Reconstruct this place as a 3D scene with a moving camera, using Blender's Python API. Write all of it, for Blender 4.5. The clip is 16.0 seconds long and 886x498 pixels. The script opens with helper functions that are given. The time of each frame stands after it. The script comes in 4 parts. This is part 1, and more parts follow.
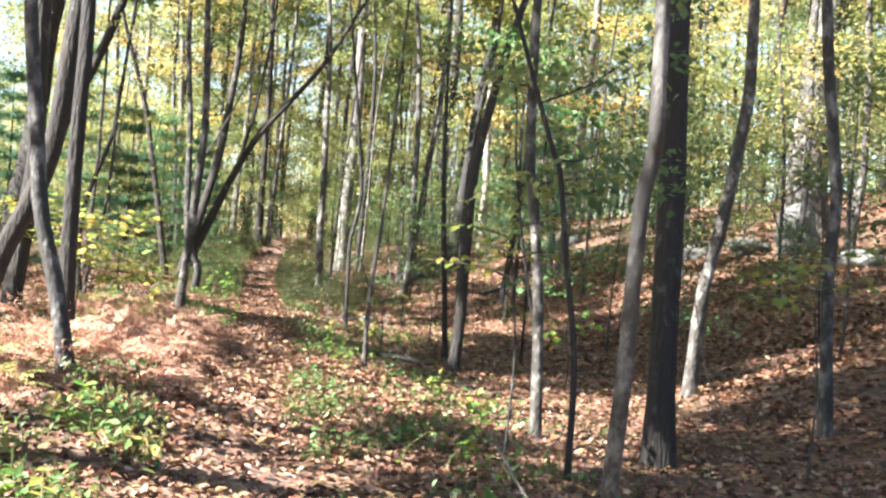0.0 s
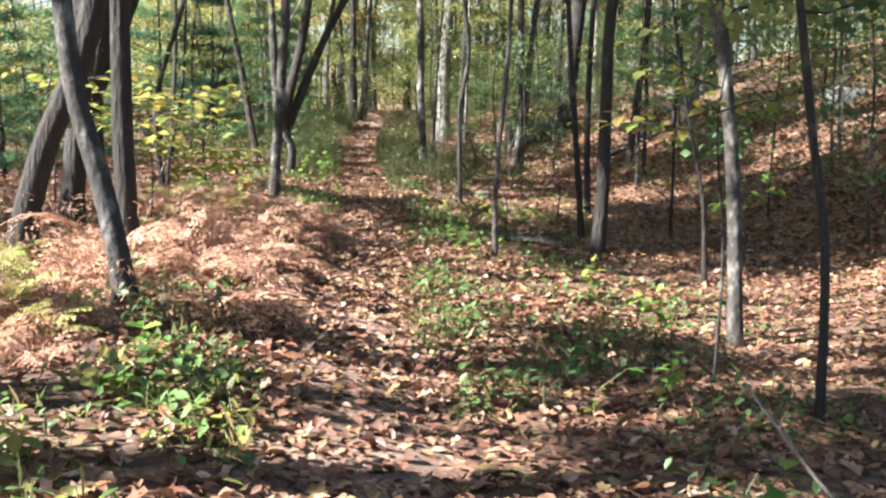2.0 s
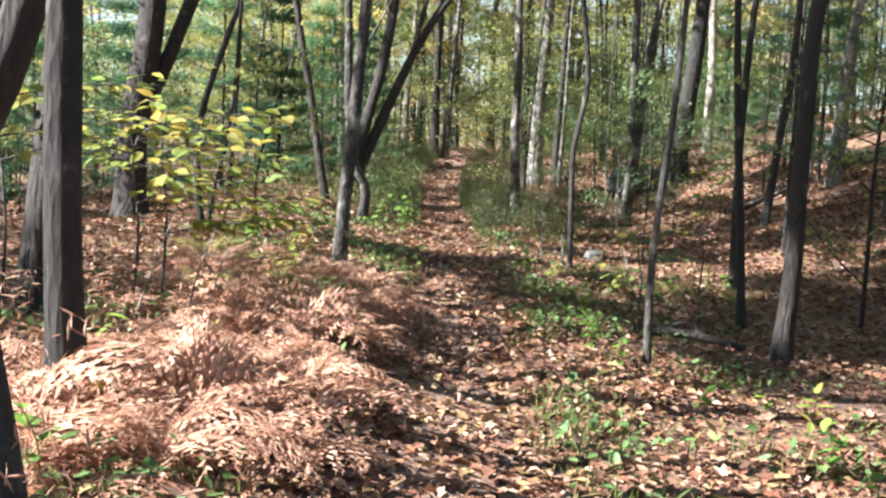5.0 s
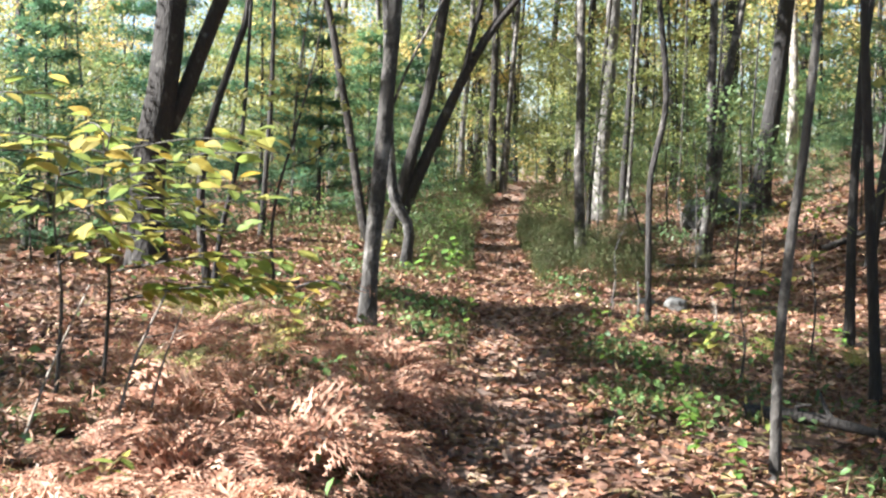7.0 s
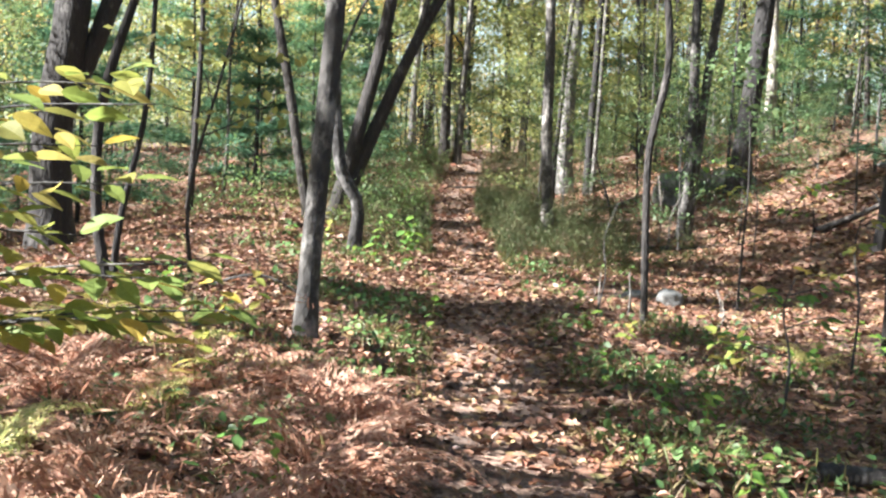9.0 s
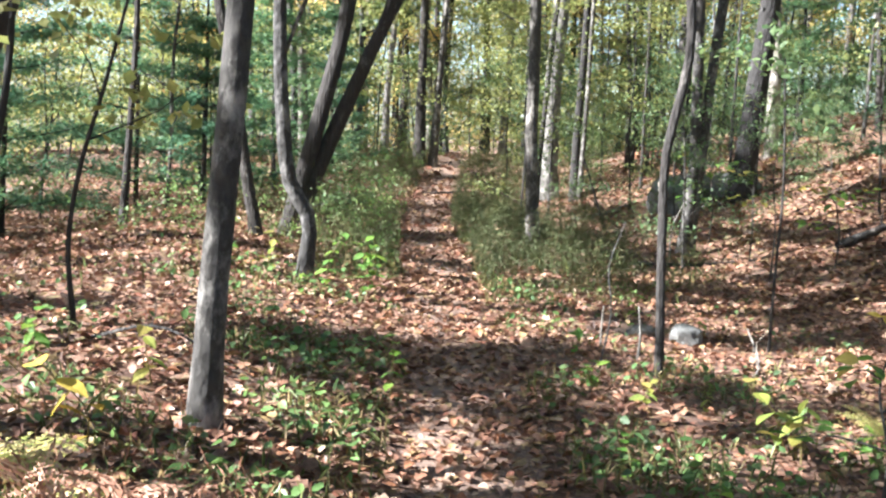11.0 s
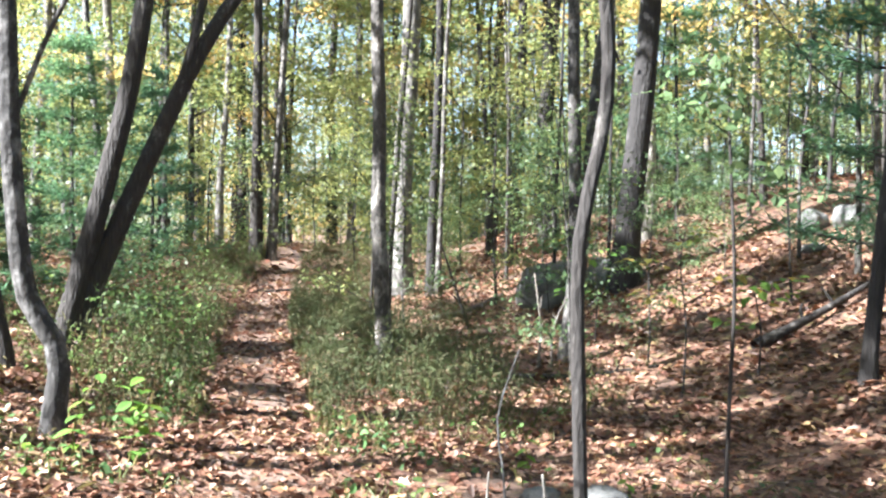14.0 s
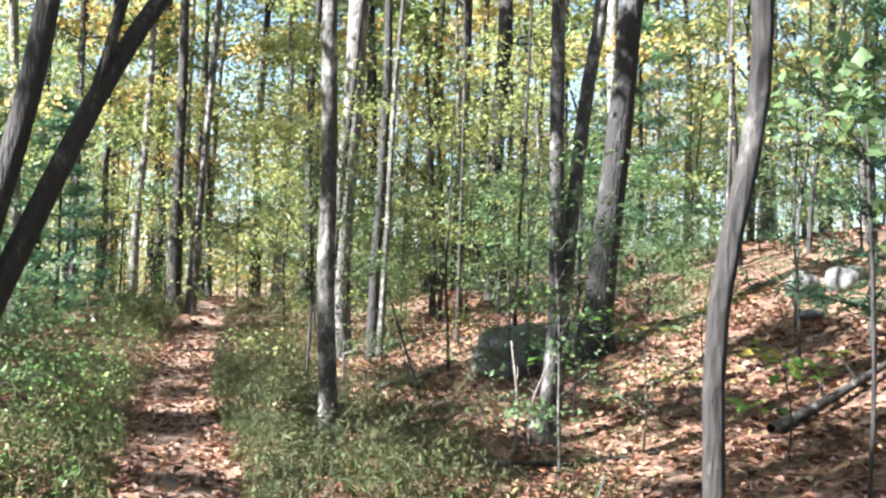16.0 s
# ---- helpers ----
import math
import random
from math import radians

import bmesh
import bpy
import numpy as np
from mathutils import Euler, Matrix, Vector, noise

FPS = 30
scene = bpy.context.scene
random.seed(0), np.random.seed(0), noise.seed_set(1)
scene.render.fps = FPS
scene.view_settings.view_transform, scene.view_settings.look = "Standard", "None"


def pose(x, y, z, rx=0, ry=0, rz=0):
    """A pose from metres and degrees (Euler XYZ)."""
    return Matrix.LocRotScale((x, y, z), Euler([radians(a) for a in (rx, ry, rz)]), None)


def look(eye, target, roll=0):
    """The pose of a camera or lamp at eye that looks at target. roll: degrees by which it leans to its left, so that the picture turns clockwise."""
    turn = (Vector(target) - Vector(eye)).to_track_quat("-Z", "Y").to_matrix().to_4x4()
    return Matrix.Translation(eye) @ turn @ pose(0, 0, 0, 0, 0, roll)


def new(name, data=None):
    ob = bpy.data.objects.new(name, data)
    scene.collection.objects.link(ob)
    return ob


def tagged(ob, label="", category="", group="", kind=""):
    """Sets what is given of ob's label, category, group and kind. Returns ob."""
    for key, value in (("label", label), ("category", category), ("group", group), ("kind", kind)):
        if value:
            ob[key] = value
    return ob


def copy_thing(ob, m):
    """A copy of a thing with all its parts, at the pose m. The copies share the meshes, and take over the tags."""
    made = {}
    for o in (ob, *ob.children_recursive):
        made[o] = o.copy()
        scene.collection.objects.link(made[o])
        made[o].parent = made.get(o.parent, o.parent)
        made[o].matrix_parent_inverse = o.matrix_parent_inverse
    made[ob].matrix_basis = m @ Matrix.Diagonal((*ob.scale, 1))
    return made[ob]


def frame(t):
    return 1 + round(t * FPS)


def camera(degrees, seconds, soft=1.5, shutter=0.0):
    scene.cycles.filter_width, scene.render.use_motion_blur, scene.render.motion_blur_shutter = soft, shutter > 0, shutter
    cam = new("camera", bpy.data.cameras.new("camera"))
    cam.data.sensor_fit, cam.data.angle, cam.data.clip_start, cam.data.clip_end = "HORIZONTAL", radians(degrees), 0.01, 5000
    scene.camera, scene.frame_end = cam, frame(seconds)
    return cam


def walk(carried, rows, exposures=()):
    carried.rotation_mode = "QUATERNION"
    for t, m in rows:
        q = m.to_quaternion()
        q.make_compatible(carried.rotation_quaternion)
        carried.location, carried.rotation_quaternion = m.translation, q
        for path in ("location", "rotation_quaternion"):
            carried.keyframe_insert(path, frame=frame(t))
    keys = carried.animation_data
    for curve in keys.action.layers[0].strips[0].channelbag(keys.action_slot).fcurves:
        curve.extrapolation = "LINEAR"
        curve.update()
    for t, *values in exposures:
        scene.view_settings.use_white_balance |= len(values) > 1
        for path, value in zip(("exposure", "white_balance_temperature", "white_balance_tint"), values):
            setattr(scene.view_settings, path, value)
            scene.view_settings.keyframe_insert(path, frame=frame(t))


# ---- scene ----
cam = camera(41.8, 16.0, soft=2.4)
METRES, EYE, TILT, LEAN, TURN = 18.1, 1.5, 0.0, 4.0, -14.0
ROWS = [
    (0.0, 0.0, 0.0, 0.0, -0.02, 0.14, -8.22),
    (0.5, -0.0046, 0.0334, -0.0018, 2.13, -1.92, -7.07),
    (1.0, -0.0124, 0.0688, -0.0032, 4.4, -4.24, -8.26),
    (1.5, -0.0203, 0.101, -0.0029, 4.16, -5.49, -5.73),
    (2.0, -0.026, 0.1345, -0.0036, 4.55, -6.97, -4.46),
    (2.5, -0.0347, 0.168, -0.0057, 5.41, -6.37, -5.02),
    (3.0, -0.0395, 0.2013, -0.0073, 6.8, -5.94, -5.56),
    (3.5, -0.046, 0.2332, -0.0068, 8.28, -7.12, -8.4),
    (4.0, -0.0538, 0.2667, -0.006, 7.6, -6.95, -5.69),
    (6.5, -0.0772, 0.4247, -0.0058, 9.43, -3.72, -8.01),
    (7.0, -0.08, 0.4569, -0.0071, 11.25, -4.07, -5.46),
    (7.5, -0.0876, 0.488, -0.0078, 11.48, -3.9, -7.64),
    (8.0, -0.0955, 0.5185, -0.0085, 10.03, -4.35, -6.95),
    (10.5, -0.1212, 0.6606, -0.0068, 7.86, -5.7, -6.36),
    (11.0, -0.1215, 0.6944, -0.0062, 7.56, -5.24, -6.11),
    (11.5, -0.1215, 0.7243, -0.0028, 7.29, -5.55, -3.27),
    (12.0, -0.1234, 0.7496, -0.0012, 6.21, -3.89, -0.56),
    (12.5, -0.1207, 0.7791, -0.0018, 5.88, -1.0, -0.41),
    (13.0, -0.1249, 0.8084, -0.0047, 3.1, -1.16, -2.92),
    (13.5, -0.1266, 0.8399, -0.0048, 0.4, -0.66, -1.93),
    (14.0, -0.1279, 0.8691, -0.0038, 0.3, -0.27, -4.51),
    (14.5, -0.1347, 0.9011, -0.0035, -2.17, 1.35, -4.37),
    (15.0, -0.1375, 0.9279, -0.0033, -2.25, 2.05, -3.85),
    (15.5, -0.1439, 0.9605, -0.0026, -0.76, 3.27, -4.86),
    (16.0, -0.152, 0.9837, -0.004, -3.82, 2.85, -5.6),
]
walk(cam, [(t, pose(0, 0, EYE, TILT, LEAN, TURN) @ pose(METRES * x, METRES * y, METRES * z, 90 + pitch, roll, yaw)) for t, x, y, z, yaw, pitch, roll in ROWS],
     [(0.0, 3.06, 6250, 10), (1.2, 2.72, 6250, 10), (2.0, 2.64, 6200, 10), (2.8, 2.54, 6200, 10), (4.2, 2.52, 6100, 10), (8.0, 2.74, 6050, 10), (10.5, 2.84, 5900, 10), (13.0, 3.0, 5750, 10), (15.0, 3.14, 5800, 10), (16.0, 3.06, 5800, 10)])

# ---- light ----
SUN_HIGH, SUN_AROUND = 40.0, -7.0   # degrees above the horizon; degrees ahead of due left
sun_way = Vector((-math.cos(radians(SUN_HIGH)) * math.cos(radians(SUN_AROUND)),
                  math.cos(radians(SUN_HIGH)) * math.sin(radians(SUN_AROUND)), math.sin(radians(SUN_HIGH))))
sun = new("sun", bpy.data.lights.new("sun", "SUN"))
sun.data.energy, sun.data.angle, sun.data.color = 5.0, radians(0.53), (1.0, 0.95, 0.87)
sun.matrix_world = look(sun_way * 60, (0, 0, 0))
world = bpy.data.worlds.new("sky")
scene.world = world
world.use_nodes = True
wn = world.node_tree
sky = wn.nodes.new("ShaderNodeTexSky")
sky.sky_type, sky.sun_disc = "NISHITA", False
sky.sun_elevation, sky.sun_rotation = radians(SUN_HIGH), radians(270 + SUN_AROUND)
wn.links.new(sky.outputs[0], wn.nodes["Background"].inputs[0])
wn.nodes["Background"].inputs[1].default_value = 0.047


# ---- materials ----
def material(name):
    m = bpy.data.materials.new(name)
    m.use_nodes = True
    return m, m.node_tree.nodes, m.node_tree.links, m.node_tree.nodes["Principled BSDF"]


def ramp(nodes, stops, smooth=True):
    r = nodes.new("ShaderNodeValToRGB")
    if not smooth:
        r.color_ramp.interpolation = "CONSTANT"
    e = r.color_ramp.elements
    while len(e) < len(stops):
        e.new(0.5)
    for k, (at, c) in enumerate(stops):
        e[k].position, e[k].color = at, (*c, 1)
    return r


def textured(nodes, links, kind, scale, coord="Object", stretch=(1, 1, 1), **values):
    co, mp, tx = nodes.new("ShaderNodeTexCoord"), nodes.new("ShaderNodeMapping"), nodes.new(kind)
    mp.inputs["Scale"].default_value = stretch
    links.new(co.outputs[coord], mp.inputs[0])
    links.new(mp.outputs[0], tx.inputs["Vector"])
    tx.inputs["Scale"].default_value = scale
    for key, value in values.items():
        tx.inputs[key].default_value = value
    return tx


def mixed(nodes, links, fac, a, b, mode="MIX"):
    mx = nodes.new("ShaderNodeMix")
    mx.data_type, mx.blend_type = "RGBA", mode
    for socket, value in ((mx.inputs[0], fac), (mx.inputs[6], a), (mx.inputs[7], b)):
        if isinstance(value, (int, float)):
            socket.default_value = value
        elif isinstance(value, tuple):
            socket.default_value = (*value, 1)
        else:
            links.new(value, socket)
    return mx.outputs[2]


def bark(name, dark, light, lichen, cover, relief=0.6, fine=1.0, long=0.2):
    m, n, l, p = material(name)
    ridges = textured(n, l, "ShaderNodeTexNoise", 42 * fine, stretch=(1, 1, long), Detail=9, Roughness=0.7)
    cracks = textured(n, l, "ShaderNodeTexVoronoi", 38 * fine, stretch=(1, 1, long))
    blotch = textured(n, l, "ShaderNodeTexNoise", 6.5, stretch=(1, 1, 0.6), Detail=8, Roughness=0.68)
    r1 = ramp(n, [(0.3, dark), (0.7, light)])
    l.new(ridges.outputs[0], r1.inputs[0])
    r2 = ramp(n, [(1 - cover - 0.08, (0, 0, 0)), (1 - cover + 0.1, (1, 1, 1))])
    l.new(blotch.outputs[0], r2.inputs[0])
    col = mixed(n, l, r2.outputs[0], r1.outputs[0], lichen)
    info = n.new("ShaderNodeObjectInfo")
    r3 = ramp(n, [(0, (0.7, 0.7, 0.72)), (1, (1.3, 1.24, 1.16))])
    l.new(info.outputs["Random"], r3.inputs[0])
    l.new(mixed(n, l, 1.0, col, r3.outputs[0], "MULTIPLY"), p.inputs["Base Color"])
    p.inputs["Roughness"].default_value = 0.85
    add = n.new("ShaderNodeMath")
    l.new(ridges.outputs[0], add.inputs[0])
    l.new(cracks.outputs["Distance"], add.inputs[1])
    b = n.new("ShaderNodeBump")
    b.inputs["Strength"].default_value, b.inputs["Distance"].default_value = relief, 0.02
    l.new(add.outputs[0], b.inputs["Height"])
    l.new(b.outputs[0], p.inputs["Normal"])
    return m


def foliage(name, colours, through_light=0.35, rough=0.45, by_object=False, spray=False):
    """Leaves: a colour for each leaf, some light let through; spray: varied by tuft and by tree as well."""
    m, n, l, p = material(name)
    geo = n.new("ShaderNodeNewGeometry")
    r = ramp(n, [(k / len(colours), c) for k, c in enumerate(colours)], False)
    info = n.new("ShaderNodeObjectInfo")
    l.new(info.outputs["Random"] if by_object else geo.outputs["Random Per Island"], r.inputs[0])
    spot = textured(n, l, "ShaderNodeTexNoise", 38, Detail=4)
    r2 = ramp(n, [(0.3, (0.6, 0.58, 0.55)), (0.65, (1.15, 1.12, 1.08))])
    l.new(spot.outputs[0], r2.inputs[0])
    col = mixed(n, l, 1.0, r.outputs[0], r2.outputs[0], "MULTIPLY")
    if spray:
        mean = tuple(sum(c[k] for c in colours) / len(colours) for k in range(3))
        col = mixed(n, l, 0.5, col, mean)
        tuft = textured(n, l, "ShaderNodeTexNoise", 0.9, Detail=3)
        r3 = ramp(n, [(0.3, (0.6, 0.68, 0.7)), (0.5, (0.95, 0.95, 0.95)), (0.7, (1.35, 1.22, 1.1))])
        l.new(tuft.outputs[0], r3.inputs[0])
        col = mixed(n, l, 1.0, col, r3.outputs[0], "MULTIPLY")
        r4 = ramp(n, [(0, (0.72, 0.8, 0.8)), (0.5, (1.0, 1.0, 1.0)), (1, (1.28, 1.14, 0.95))])
        l.new(info.outputs["Random"], r4.inputs[0])
        col = mixed(n, l, 1.0, col, r4.outputs[0], "MULTIPLY")
    l.new(col, p.inputs["Base Color"])
    p.inputs["Roughness"].default_value = rough
    p.inputs["Specular IOR Level"].default_value = 0.35
    t = n.new("ShaderNodeBsdfTranslucent")
    l.new(col, t.inputs[0])
    mx = n.new("ShaderNodeMixShader")
    mx.inputs[0].default_value = through_light
    l.new(p.outputs[0], mx.inputs[1])
    l.new(t.outputs[0], mx.inputs[2])
    l.new(mx.outputs[0], n["Material Output"].inputs[0])
    return m


def soil_material():
    m, n, l, p = material("leaf_mould")
    cells = textured(n, l, "ShaderNodeTexVoronoi", 13, Randomness=1.0)
    bits = textured(n, l, "ShaderNodeTexVoronoi", 31, Randomness=1.0)
    patch = textured(n, l, "ShaderNodeTexNoise", 0.9, Detail=6, Roughness=0.6)
    sep = n.new("ShaderNodeSeparateColor")
    l.new(cells.outputs["Color"], sep.inputs[0])
    r = ramp(n, [(0.0, (0.07, 0.035, 0.022)), (0.3, (0.16, 0.08, 0.05)), (0.6, (0.27, 0.14, 0.09)), (0.85, (0.38, 0.23, 0.15)), (0.95, (0.20, 0.17, 0.06))])
    l.new(sep.outputs[0], r.inputs[0])
    edge = ramp(n, [(0.0, (1.1, 1.1, 1.1)), (0.55, (0.45, 0.42, 0.4))])
    l.new(bits.outputs["Distance"], edge.inputs[0])
    col = mixed(n, l, 1.0, r.outputs[0], edge.outputs[0], "MULTIPLY")
    mask = ramp(n, [(0.5, (0, 0, 0)), (0.68, (1, 1, 1))])
    l.new(patch.outputs[0], mask.inputs[0])
    col = mixed(n, l, mask.outputs[0], col, (0.075, 0.05, 0.036))
    l.new(col, p.inputs["Base Color"])
    p.inputs["Roughness"].default_value = 0.9
    b = n.new("ShaderNodeBump")
    b.inputs["Strength"].default_value, b.inputs["Distance"].default_value = 0.8, 0.03
    l.new(cells.outputs["Distance"], b.inputs["Height"])
    l.new(b.outputs[0], p.inputs["Normal"])
    return m


def stone_material():
    m, n, l, p = material("lichen_stone")
    big = textured(n, l, "ShaderNodeTexNoise", 3.5, Detail=8, Roughness=0.65)
    small = textured(n, l, "ShaderNodeTexNoise", 40, Detail=6, Roughness=0.7)
    r = ramp(n, [(0.3, (0.07, 0.07, 0.067)), (0.5, (0.12, 0.12, 0.114)), (0.62, (0.18, 0.18, 0.168)), (0.7, (0.09, 0.10, 0.066))])
    l.new(big.outputs[0], r.inputs[0])
    r2 = ramp(n, [(0.35, (0.7, 0.7, 0.7)), (0.65, (1.2, 1.2, 1.2))])
    l.new(small.outputs[0], r2.inputs[0])
    l.new(mixed(n, l, 1.0, r.outputs[0], r2.outputs[0], "MULTIPLY"), p.inputs["Base Color"])
    p.inputs["Roughness"].default_value = 0.85
    b = n.new("ShaderNodeBump")
    b.inputs["Strength"].default_value, b.inputs["Distance"].default_value = 0.6, 0.02
    l.new(small.outputs[0], b.inputs["Height"])
    l.new(b.outputs[0], p.inputs["Normal"])
    return m


BARKS = {
    "bark_brown": bark("bark_brown", (0.011, 0.0095, 0.009), (0.038, 0.033, 0.030), (0.17, 0.16, 0.15), 0.34, 0.9),
    "bark_grey": bark("bark_grey", (0.016, 0.015, 0.014), (0.062, 0.057, 0.052), (0.26, 0.25, 0.235), 0.42, 0.6, 0.6, 0.55),
    "bark_pale": bark("bark_pale", (0.055, 0.05, 0.046), (0.14, 0.132, 0.12), (0.27, 0.26, 0.24), 0.46, 0.6, 0.6, 0.55),
}
DEADWOOD = bark("dead_wood", (0.08, 0.068, 0.058), (0.22, 0.195, 0.17), (0.30, 0.285, 0.26), 0.4, 0.3, 1.5)
YELLOWGREEN = foliage("yellow_green_leaf", [(0.25, 0.29, 0.10), (0.19, 0.25, 0.09), (0.34, 0.36, 0.13), (0.15, 0.22, 0.08), (0.30, 0.33, 0.12), (0.38, 0.36, 0.13)], 0.52, spray=True)
GREEN = foliage("green_leaf", [(0.09, 0.15, 0.07), (0.12, 0.20, 0.085), (0.16, 0.24, 0.10), (0.10, 0.16, 0.08), (0.21, 0.27, 0.11)], 0.48, spray=True)
GOLD = foliage("golden_leaf", [(0.56, 0.46, 0.16), (0.56, 0.40, 0.15), (0.46, 0.43, 0.16), (0.44, 0.44, 0.16), (0.62, 0.50, 0.20), (0.60, 0.36, 0.17)], 0.55, spray=True)
FRESH = foliage("fresh_green_leaf", [(0.11, 0.21, 0.07), (0.14, 0.26, 0.085), (0.19, 0.30, 0.10), (0.10, 0.18, 0.07)], 0.42, spray=True)
PINE = foliage("pine_needle", [(0.085, 0.19, 0.115), (0.105, 0.225, 0.135), (0.14, 0.27, 0.155), (0.09, 0.18, 0.09)], 0.5, 0.4, spray=True)
LITTER = foliage("fallen_leaf", [(0.20, 0.10, 0.066), (0.29, 0.165, 0.11), (0.13, 0.064, 0.043), (0.35, 0.225, 0.16), (0.23, 0.122, 0.082), (0.16, 0.083, 0.058),
                                 (0.42, 0.30, 0.225), (0.26, 0.125, 0.07), (0.095, 0.052, 0.037), (0.32, 0.225, 0.115), (0.26, 0.155, 0.112), (0.21, 0.092, 0.062), (0.14, 0.08, 0.055), (0.17, 0.115, 0.055)], 0.15, 0.5)
FERN_BROWN = foliage("dead_fern", [(0.46, 0.25, 0.175), (0.37, 0.19, 0.125), (0.54, 0.335, 0.245), (0.28, 0.14, 0.092), (0.60, 0.42, 0.32)], 0.4, 0.65)
FERN_PALE = foliage("fading_fern", [(0.42, 0.42, 0.14), (0.50, 0.46, 0.20), (0.34, 0.40, 0.12), (0.55, 0.45, 0.22)], 0.4)
LEAFY_GREEN = foliage("fresh_green_broad_leaf", [(0.13, 0.28, 0.05), (0.18, 0.34, 0.06), (0.24, 0.38, 0.07), (0.12, 0.24, 0.05)], 0.5, 0.6, True)
LEAFY_YELLOW = foliage("yellow_green_broad_leaf", [(0.28, 0.32, 0.075), (0.24, 0.31, 0.075), (0.34, 0.34, 0.085), (0.20, 0.28, 0.07), (0.38, 0.33, 0.10)], 0.55, 0.6, True)
LEAFY_GOLD = foliage("golden_broad_leaf", [(0.50, 0.40, 0.08), (0.46, 0.34, 0.07), (0.52, 0.44, 0.12)], 0.5, 0.6, True)
OLIVE = foliage("olive_weed_leaf", [(0.075, 0.10, 0.04), (0.10, 0.13, 0.05), (0.13, 0.14, 0.06), (0.16, 0.13, 0.07), (0.085, 0.12, 0.045)], 0.3, 0.75, spray=True)
RUSSET = foliage("withered_weed_leaf", [(0.15, 0.085, 0.05), (0.11, 0.065, 0.04), (0.20, 0.12, 0.07)], 0.3, spray=True)
GRASS = foliage("woodland_grass", [(0.10, 0.14, 0.045), (0.15, 0.17, 0.06), (0.22, 0.19, 0.08), (0.28, 0.21, 0.11), (0.09, 0.11, 0.04)], 0.3)
SOIL, STONE = soil_material(), stone_material()


# ---- shapes ----
rng = np.random.default_rng(11)


def soft(v, k=1.0):
    return np.logaddexp(0.0, np.asarray(v, float) / k) * k


def ease(a, b, v):
    q = np.clip((np.asarray(v, float) - a) / (b - a), 0, 1)
    return q * q * (3 - 2 * q)


def trail(y):
    """The trail's middle line: x at each y."""
    return np.interp(y, (-30, 0, 9.5, 13.7, 16, 20.4, 24.7, 33, 37, 43, 60, 120), (-3, 0.05, 0.7, 1.15, 1.45, 1.98, 2.3, 2.95, 3.45, 4.4, 8.5, 20))


def height(x, y):
    """The lie of the land."""
    x, y = np.asarray(x, float), np.asarray(y, float)
    base = 0.30 * ease(13, 31, y) + 0.12 * (soft(y - 35, 1.5) - soft(y - 45, 1.5))
    left = 0.30 * ease(1.6, -0.2, x) * ease(3, 9, y) - 0.55 * ease(-0.6, -3.2, x) * ease(20, 26, y)
    left = left + 0.15 * np.exp(-((x + 1.2) / 1.2) ** 2 - ((y - 11) / 2.5) ** 2) - 0.6 * ease(-4, -14, x)
    dip = -0.17 * ease(1.5, 4.0, x) * ease(38, 28, y)
    toe = 6.9 - 0.2 * (soft(y - 29, 1.2) - soft(y - 34.5, 1.2)) - 1.2 * ease(16, 10, y) + 0.45 * (soft(y - 39, 1.0) - soft(y - 60, 2.0))
    d = soft(x - toe, 0.6)
    return base + left + dip + (0.38 * d - 0.20 * soft(d - 6.5, 1.5) - 0.10 * soft(d - 26, 4.0)) * (1 - 0.35 * ease(33, 40, y))


def ground(x, y):
    """The surface itself: the land, worn down along the trail, uneven beside it."""
    x, y = np.asarray(x, float), np.asarray(y, float)
    off = np.abs(x - trail(y))
    bumps = 0.035 * np.sin(2.1 * x + 0.7 * np.sin(1.3 * y)) * np.sin(1.7 * y + np.sin(1.9 * x)) + 0.02 * np.sin(5.3 * x + 1.1) * np.sin(4.7 * y + 2 * np.sin(x))
    return height(x, y) - 0.05 * ease(0.75, 0.3, off) + bumps * ease(0.2, 1.2, off)


def mesh_object(name, verts, faces, mat, parent=None, label="", smooth=True):
    me = bpy.data.meshes.new(name)
    if isinstance(faces, np.ndarray):
        k = faces.shape[1]
        me.vertices.add(len(verts))
        me.vertices.foreach_set("co", np.asarray(verts, np.float32).ravel())
        me.loops.add(faces.size)
        me.loops.foreach_set("vertex_index", faces.ravel().astype(np.int32))
        me.polygons.add(len(faces))
        me.polygons.foreach_set("loop_start", np.arange(0, faces.size, k, dtype=np.int32))
        me.update(calc_edges=True)
    else:
        me.from_pydata(verts, [], faces)
    me.polygons.foreach_set("use_smooth", np.full(len(me.polygons), smooth))
    me.materials.append(mat)
    ob = new(name, me)
    if parent:
        ob.parent = parent
    if label:
        ob["label"] = label
    return ob


def smooth_line(points, n):
    """A Catmull-Rom line through the points, n points long."""
    p = np.asarray(points, float)
    p = np.vstack([2 * p[0] - p[1], p, 2 * p[-1] - p[-2]])
    out = []
    for s in np.linspace(0, len(p) - 3 - 1e-6, n):
        k = int(s)
        q = s - k
        a, b, c, d = p[k:k + 4]
        out.append(0.5 * (2 * b + (c - a) * q + (2 * a - 5 * b + 4 * c - d) * q * q + (3 * b - a - 3 * c + d) * q ** 3))
    return np.array(out)


